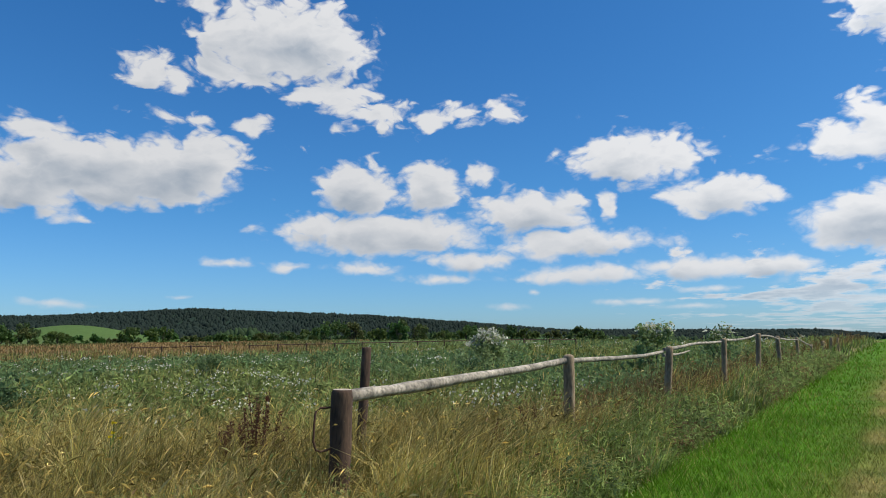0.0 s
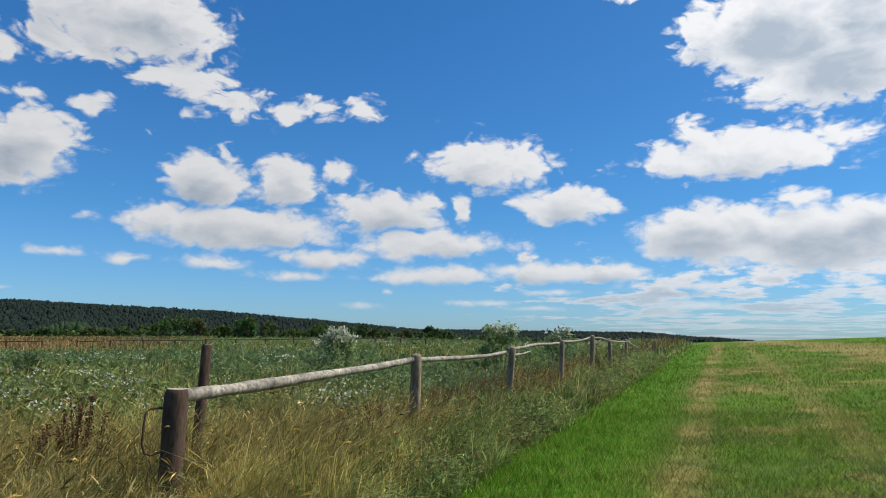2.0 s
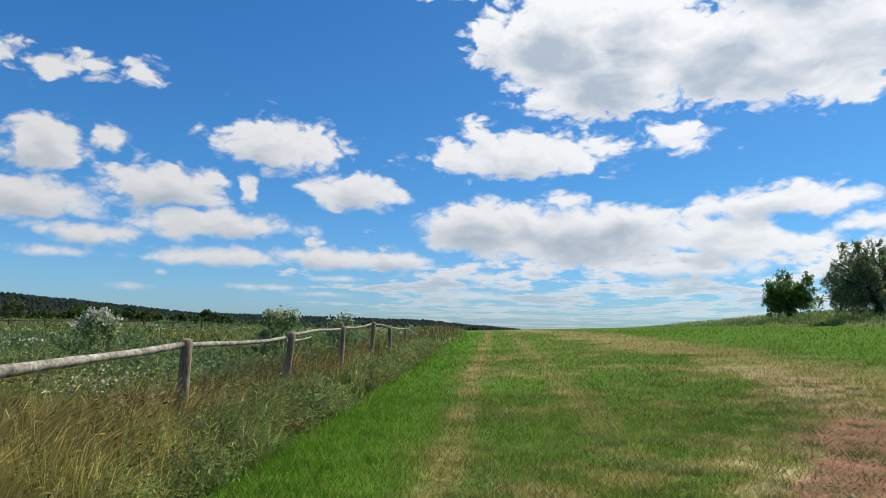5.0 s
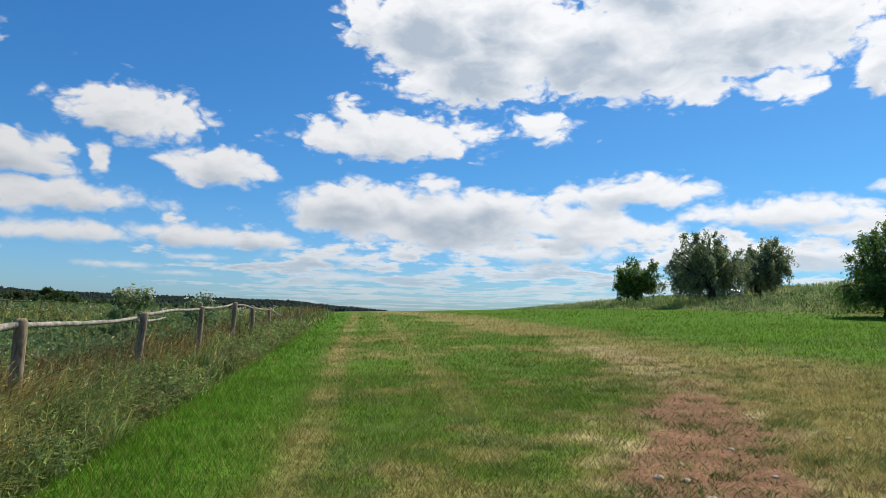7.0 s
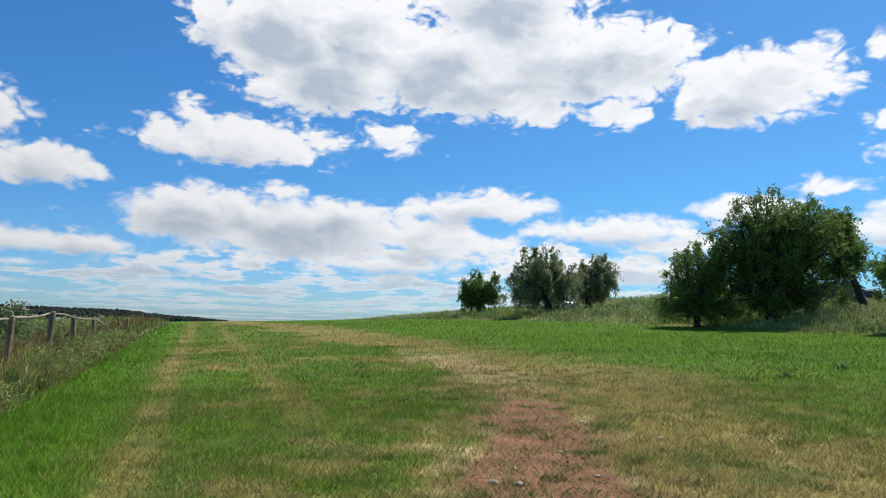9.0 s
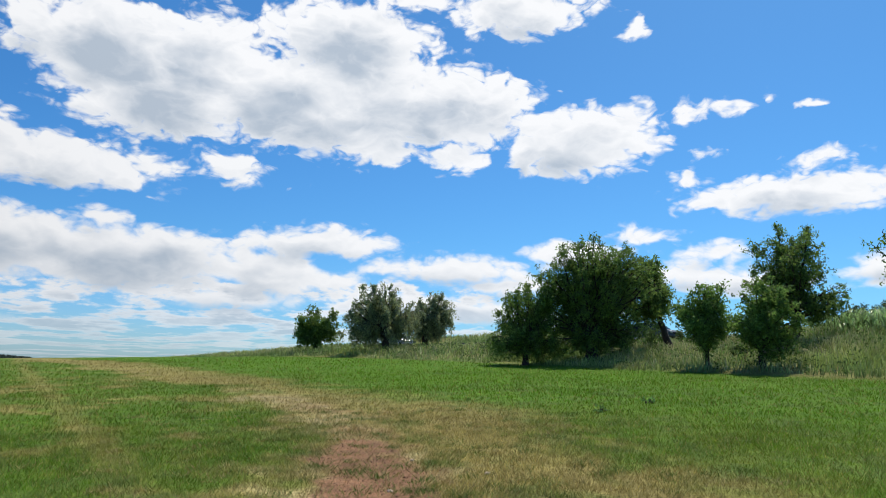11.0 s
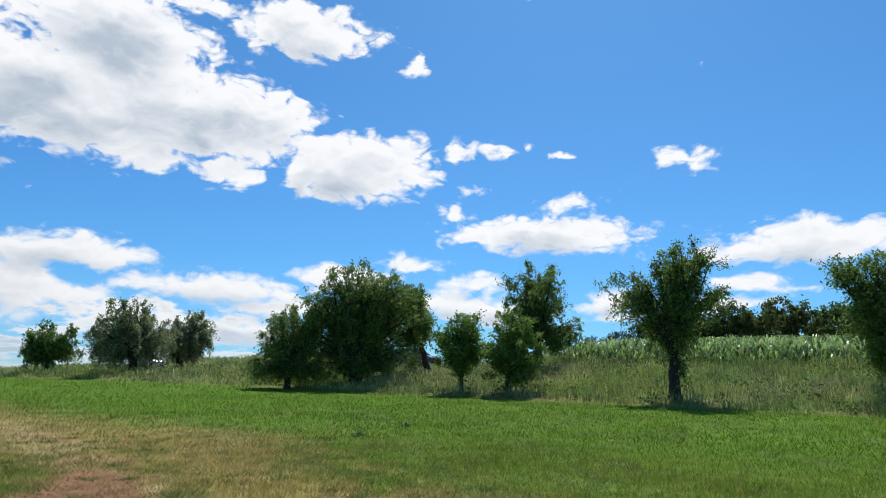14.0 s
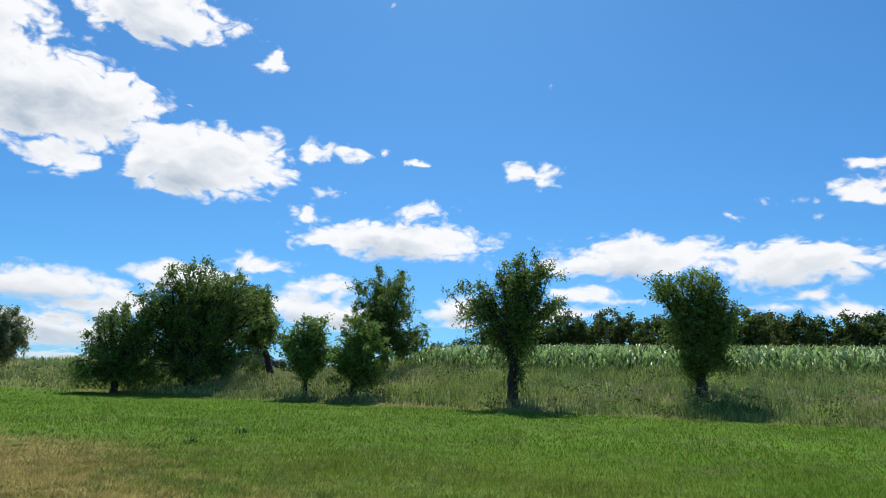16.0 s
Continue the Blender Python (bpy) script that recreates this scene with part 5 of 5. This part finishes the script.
def woodland(name, label, n, az0, az1, r0, r1, h0, h1, colour, seed):
    """Many far conifers and round crowns in one mesh."""
    g = np.random.default_rng(seed)
    x, y = polar(g, n, az0, az1, r0, r1, 1.0)
    z, h = land(x, y), h0 + (h1 - h0) * g.uniform(0, 1, n) ** 1.6 * (0.5 + vnoise(x, y, 60, seed))
    limit = np.interp(np.degrees(np.arctan2(x, y)), (-60, -34, -29, -20, -6, 1.7, 10, 18.7, 28.7, 32, 36.2), (2.1, 2.2, 2.2, 2.95, 2.3, 1.7, 0.95, 0.92, 0.8, 0.4, 0.02))
    ok = np.degrees(np.arctan2(z + h - EYE, np.hypot(x, y))) < limit
    x, y, z, h = x[ok], y[ok], z[ok], h[ok]
    n = len(x)
    th = np.arange(5) * math.pi * 0.4
    wide = h * g.uniform(0.3, 0.62, n)
    v = np.empty((n, 11, 3))
    for lvl, (rr, zz) in enumerate(((1.0, 0.05), (0.72, 0.6))):
        jit = g.uniform(0.6, 1.4, (n, 5))
        v[:, lvl * 5:lvl * 5 + 5, 0] = x[:, None] + np.cos(th) * wide[:, None] * rr * jit
        v[:, lvl * 5:lvl * 5 + 5, 1] = y[:, None] + np.sin(th) * wide[:, None] * rr * jit
        v[:, lvl * 5:lvl * 5 + 5, 2] = (z + h * zz)[:, None] + g.normal(size=(n, 5)) * 0.8
    v[:, 10] = np.stack((x, y, z + h), 1)
    q = np.array([(i, (i + 1) % 5, 5 + (i + 1) % 5) for i in range(5)] + [(i, 5 + (i + 1) % 5, 5 + i) for i in range(5)] + [(5 + i, 5 + (i + 1) % 5, 10) for i in range(5)])
    f = (np.arange(n)[:, None, None] * 11 + q[None]).reshape(-1, 3)
    c = np.repeat(np.array(colour) * g.uniform(0.86, 1.14, (n, 1)), 11, 0)
    return sown(name, label, [(v.reshape(-1, 3), f, c)], M_FAR, "forest", True)


woodland("ridge_forest", "dark conifer forest covering the far ridge", 16500, -48, 36.2, 1000, 2050, 5, 10, (0.018, 0.029, 0.023), 77)
woodland("valley_trees", "dark green trees in the far valley", 1100, -18, 20, 380, 900, 3, 6, (0.035, 0.06, 0.025), 78)

# ---- road and cars behind the trees ----
tt = np.linspace(-4, 150, 60)
rq = 19.5 + 10 * ramp(-tt, -14, 4) 
rv, rf = [], []
for k, (t, q) in enumerate(zip(tt, rq)):
    for side in (-2.7, 2.7):
        x, y = ROW_O + ROW_T * t + ROW_N * (q + side)
        rv.append((x, y, max(float(land(x, y)), float(land(*(ROW_O + ROW_T * t + ROW_N * q)))) + 0.05))
        rv.append((x, y, rv[-1][2] - 0.5))
for k in range(59):
    b = k * 4
    rf += [(b, b + 4, b + 6, b + 2), (b + 1, b + 5, b + 4, b), (b + 2, b + 6, b + 7, b + 3)]
road = new("road", raw_mesh("road", np.array(rv), np.array(rf), M_ROAD, None, True))
tagged(road, "narrow grey asphalt country road behind the grassy bank", "road", kind="structure")

M_PAINT = plain_material("car_paint", (0.03, 0.05, 0.075), 0.45, 0.0, grain=(0.8, 5.0), spread=0.1, bump=0, specular=0.6)
M_SILVER = plain_material("silver_paint", (0.45, 0.46, 0.48), 0.35, 0.3, grain=(0.8, 5.0), spread=0.08, bump=0, specular=0.6)
M_PANE = plain_material("dark_glass", (0.02, 0.025, 0.03), 0.06, grain=(1.0, 4.0), spread=0.1, bump=0, specular=0.8)
M_TYRE = plain_material("tyre_rubber", (0.02, 0.02, 0.02), 0.85, grain=(6.0, 40.0), spread=0.2, bump=0.2)
M_LAMP = plain_material("lamp_glass", (0.75, 0.76, 0.78), 0.08, grain=(3.0, 9.0), spread=0.08, bump=0, specular=0.9)


def part(name, bm, material, parent, label=""):
    me = bpy.data.meshes.new(name)
    bm.to_mesh(me)
    bm.free()
    me.materials.append(material)
    return child(name, me, parent, label)


def slab(profile, half_low, half_high, bevel=0.05):
    """A closed side profile (x, z, taper 0 to 1) given width; taper 1 narrows to half_high."""
    bm = bmesh.new()
    a = [bm.verts.new((x, -(half_low + (half_high - half_low) * t), z)) for x, z, t in profile]
    b = [bm.verts.new((x, (half_low + (half_high - half_low) * t), z)) for x, z, t in profile]
    bm.faces.new(a)
    bm.faces.new(b[::-1])
    n = len(profile)
    for i in range(n):
        j = (i + 1) % n
        bm.faces.new((a[j], a[i], b[i], b[j]))
    bmesh.ops.recalc_face_normals(bm, faces=bm.faces)
    bmesh.ops.bevel(bm, geom=bm.edges[:], offset=bevel, segments=2, affect="EDGES", clamp_overlap=True)
    return bm


def car(label, paint, where, heading):
    root = new("car")
    root.matrix_world = pose(*where, 0, 0, heading)
    tagged(root, label, "car")
    body = part("body", slab([(-2.0, 0.3, 0), (-2.05, 0.75, 0), (-1.95, 0.92, 0.3), (0.9, 0.9, 0.3), (1.8, 0.78, 0.3), (2.02, 0.6, 0), (2.02, 0.3, 0)], 0.86, 0.8), paint, root)
    part("cabin", slab([(-1.95, 0.88, 0), (-1.75, 1.3, 0.8), (-1.45, 1.44, 1), (-0.1, 1.46, 1), (0.15, 1.4, 0.9), (0.95, 0.88, 0)], 0.78, 0.58, 0.04), paint, root)
    part("windscreen", slab([(0.17, 1.36, 1), (0.9, 0.93, 0), (0.93, 0.95, 0), (0.2, 1.39, 1)], 0.7, 0.53, 0.004), M_PANE, root)
    part("rear_window", slab([(-1.9, 1.0, 0), (-1.76, 1.28, 1), (-1.8, 1.3, 1), (-1.96, 1.0, 0)], 0.66, 0.56, 0.004), M_PANE, root)
    for side in (-1, 1):
        for x0, x1, x2, x3 in ((-1.6, -0.45, -0.5, -1.45), (-0.35, 0.7, 0.12, -0.4)):
            bm = bmesh.new()
            vs = [bm.verts.new((x, side * y, z)) for x, y, z in ((x0, 0.772, 0.94), (x1, 0.772, 0.94), (x2, 0.61, 1.36), (x3, 0.61, 1.36))]
            bm.faces.new(vs)
            ext = bmesh.ops.extrude_face_region(bm, geom=bm.faces[:])
            bmesh.ops.translate(bm, vec=(0, side * 0.012, 0.004), verts=[g for g in ext["geom"] if isinstance(g, bmesh.types.BMVert)])
            bmesh.ops.recalc_face_normals(bm, faces=bm.faces)
            part("side_window", bm, M_PANE, root)
        bm = bmesh.new()
        bmesh.ops.create_uvsphere(bm, u_segments=12, v_segments=8, radius=0.16, matrix=Matrix.Translation((1.95, side * 0.62, 0.66)) @ Matrix.Diagonal((0.6, 1.1, 0.6, 1)))
        part("headlight", bm, M_LAMP, root)
        for x in (-1.25, 1.28):
            bm = bmesh.new()
            bmesh.ops.create_cone(bm, cap_ends=True, segments=20, radius1=0.31, radius2=0.31, depth=0.2, matrix=Matrix.Translation((x, side * 0.8, 0.31)) @ Matrix.Rotation(radians(90), 4, "X"))
            bmesh.ops.bevel(bm, geom=bm.edges[:], offset=0.02, segments=1, affect="EDGES", clamp_overlap=True)
            wheel = part("wheel", bm, M_TYRE, root)
            bm = bmesh.new()
            bmesh.ops.create_cone(bm, cap_ends=True, segments=16, radius1=0.2, radius2=0.17, depth=0.03, matrix=Matrix.Translation((x, side * 0.91, 0.31)) @ Matrix.Rotation(radians(-90 * side), 4, "X"))
            part("rim", bm, M_SILVER, wheel)
    bm = bmesh.new()
    bmesh.ops.create_cube(bm, size=1, matrix=Matrix.Translation((2.03, 0, 0.55)) @ Matrix.Diagonal((0.05, 0.8, 0.12, 1)))
    part("grille", bm, M_TYRE, root)
    return root


def on_road(t):
    p = ROW_O + ROW_T * t + ROW_N * 17.4
    return p[0], p[1], float(land(*(ROW_O + ROW_T * t + ROW_N * 17.4))) + 0.1


road_way = math.degrees(math.atan2(-ROW_T[1], -ROW_T[0]))
car("dark blue-grey hatchback car driving on the country road", M_PAINT, on_road(27.8), road_way)
car("silver car with bright headlamps half hidden behind trees", M_SILVER, on_road(67.2), road_way)

# ---- stones, docks, yellow flowers ----
def stone(a, r, size, seed):
    g = np.random.default_rng(seed)
    bm = bmesh.new()
    bmesh.ops.create_icosphere(bm, subdivisions=2, radius=size)
    for vv in bm.verts:
        vv.co *= 1 + 0.25 * (noise.noise(vv.co * (2.2 / size) + Vector((seed, 0, 0))))
        vv.co.z *= 0.55
    me = bpy.data.meshes.new("stone")
    bm.to_mesh(me)
    bm.free()
    me.materials.append(M_STONE)
    x, y, z = place(a, r)
    ob = new("stone", me)
    ob.matrix_world = pose(x, y, z + size * 0.15, 0, 0, g.uniform(0, 360))
    return tagged(ob, "small pale stone lying on bare red-brown soil", "stone", "stones on the track")


for k, (a, r, size) in enumerate(((58.5, 6.35, 0.05), (60.5, 6.3, 0.045), (62.4, 5.8, 0.05), (60.0, 6.9, 0.03), (66.5, 6.6, 0.03), (63.5, 7.6, 0.035), (71.0, 8.6, 0.04), (65.0, 9.4, 0.03))):
    stone(a, r, size, 500 + k)


def dock(a, r, h, seed):
    g = np.random.default_rng(seed)
    x, y, z = place(a, r)
    root = new("dock_plant")
    root.matrix_world = pose(x, y, z - 0.03, 0, 0, g.uniform(0, 360))
    tagged(root, "dried rust-brown dock stalk with dense seeds in tall grass", "weed")
    pieces, seeds = [], []
    for k in range(5):
        lean = g.normal(size=2) * 0.12
        u = np.linspace(0, 1, 6)[:, None]
        p = np.concatenate((lean * u ** 1.3, u * h * g.uniform(0.75, 1.0)), 1)
        pieces.append(tube(p, 0.006 * (1.3 - u[:, 0]), 5))
        t = g.uniform(0.5, 1, 150)
        seeds.append(np.stack([np.interp(t, u[:, 0], p[:, i]) for i in range(3)], 1) + g.normal(size=(150, 3)) * 0.016)
    v, f = joined(pieces)
    child("stalk", raw_mesh("stalk", v, f, M_RUST, None, True), root)
    c = np.concatenate(seeds)
    v, f = leaf_quads(c, 0.022, g, 0.2, 0.7)
    tagged(child("seed_head", raw_mesh("seeds", v, f, M_LEAF, np.tile((0.14, 0.06, 0.035), (len(v), 1))), root), kind="stuff")


for k, (a, r, h) in enumerate(((-14.6, 7.0, 1.2), (-15.2, 7.1, 1.1), (-14.2, 7.2, 1.12), (-17.2, 7.0, 1.05), (4.5, 7.6, 0.8), (7.0, 8.6, 0.9))):
    dock(a, r, h, 600 + k)


def yellow_flower(a, r, h, seed):
    g = np.random.default_rng(seed)
    x, y, z = place(a, r)
    root = new("yellow_flower")
    root.matrix_world = pose(x, y, z - 0.02)
    tagged(root, "bright yellow wildflower on a thin stem in dry grass", "flower", "yellow flowers in the grass")
    u = np.linspace(0, 1, 5)[:, None]
    p = np.concatenate((g.normal(size=2) * 0.05 * u, u * h), 1)
    v, f = tube(p, np.full(5, 0.003), 5)
    child("stem", raw_mesh("stem", v, f, M_BLADE, np.tile((0.1, 0.16, 0.04), (len(v), 1))), root)
    th = np.linspace(0, 2 * math.pi, 14)[:-1]
    c = p[-1] + np.stack((np.cos(th) * 0.012, np.sin(th) * 0.012, th * 0), 1)
    v, f = leaf_quads(c, 0.026, g, 0, 0.7)
    child("petals", raw_mesh("petals", v, f, M_LEAF, np.tile((0.75, 0.6, 0.02), (len(v), 1))), root, "yellow petals")


for k, (a, r, h) in enumerate(((-24.9, 6.5, 1.02), (-25.2, 6.4, 0.93), (-24.4, 6.5, 0.94), (-24.7, 6.45, 0.9), (-32.4, 5.2, 0.7))):
    yellow_flower(a, r, h, 700 + k)


# tufts, clods and plantain on and beside the worn track
rng = np.random.default_rng(303)
tufts = []
x, y = polar(rng, 1500, 25, 105, 5.2, 16.0, 1.3)
td = track_distance(x, y)
keep = (rng.uniform(0, 1, 1500) < np.exp(-(td / 3.2) ** 2)) & (along_fence(x, y)[1] < 0.6)
x, y = x[keep], y[keep]
k = 46
size = rng.uniform(0.05, 0.16, len(x))
bx = (x[:, None] + rng.normal(size=(len(x), k)) * size[:, None]).ravel()
by = (y[:, None] + rng.normal(size=(len(x), k)) * size[:, None]).ravel()
green = np.repeat(rng.uniform(0, 1, len(x)) < 0.6, k)
col = np.where(green[:, None], np.array((0.12, 0.185, 0.035)), np.array((0.42, 0.34, 0.14))) * rng.uniform(0.55, 1.5, (len(bx), 1))
tufts.append(spears(bx, by, np.repeat(rng.uniform(0.03, 0.09, len(x)), k) * rng.uniform(0.5, 1.2, len(bx)), 0.009 * rng.uniform(0.7, 1.4, len(bx)), col, rng, 1.2))
sown("grass_tufts", "scattered green and dry grass tufts on worn ground", tufts, M_BLADE)

x, y = polar(rng, 2600, 48, 82, 5.0, 14.0, 1.2)
keep = rng.uniform(0, 1, len(x)) < soil_amount(x, y)
x, y = x[keep], y[keep]
n = len(x)
r = rng.uniform(0.004, 0.018, n)
cube = np.array(((1, 0, 0), (0, 1, 0), (-1, 0, 0), (0, -1, 0), (0, 0, 0.8), (0, 0, -0.8)), float)
v = cube[None] * (r[:, None, None] * rng.uniform(0.6, 1.3, (n, 6, 1))) + np.stack((x, y, land(x, y) + r * 0.2), 1)[:, None]
tri = np.array(((0, 1, 4), (1, 2, 4), (2, 3, 4), (3, 0, 4), (1, 0, 5), (2, 1, 5), (3, 2, 5), (0, 3, 5)))
f = (np.arange(n)[:, None, None] * 6 + tri[None]).reshape(-1, 3)
sown("soil_clods", "small clods and grit of dry red-brown soil", [(v.reshape(-1, 3), f, np.repeat(np.array((0.25, 0.145, 0.09)) * rng.uniform(0.7, 1.5, (n, 1)), 6, 0))], M_GROUND, "soil")
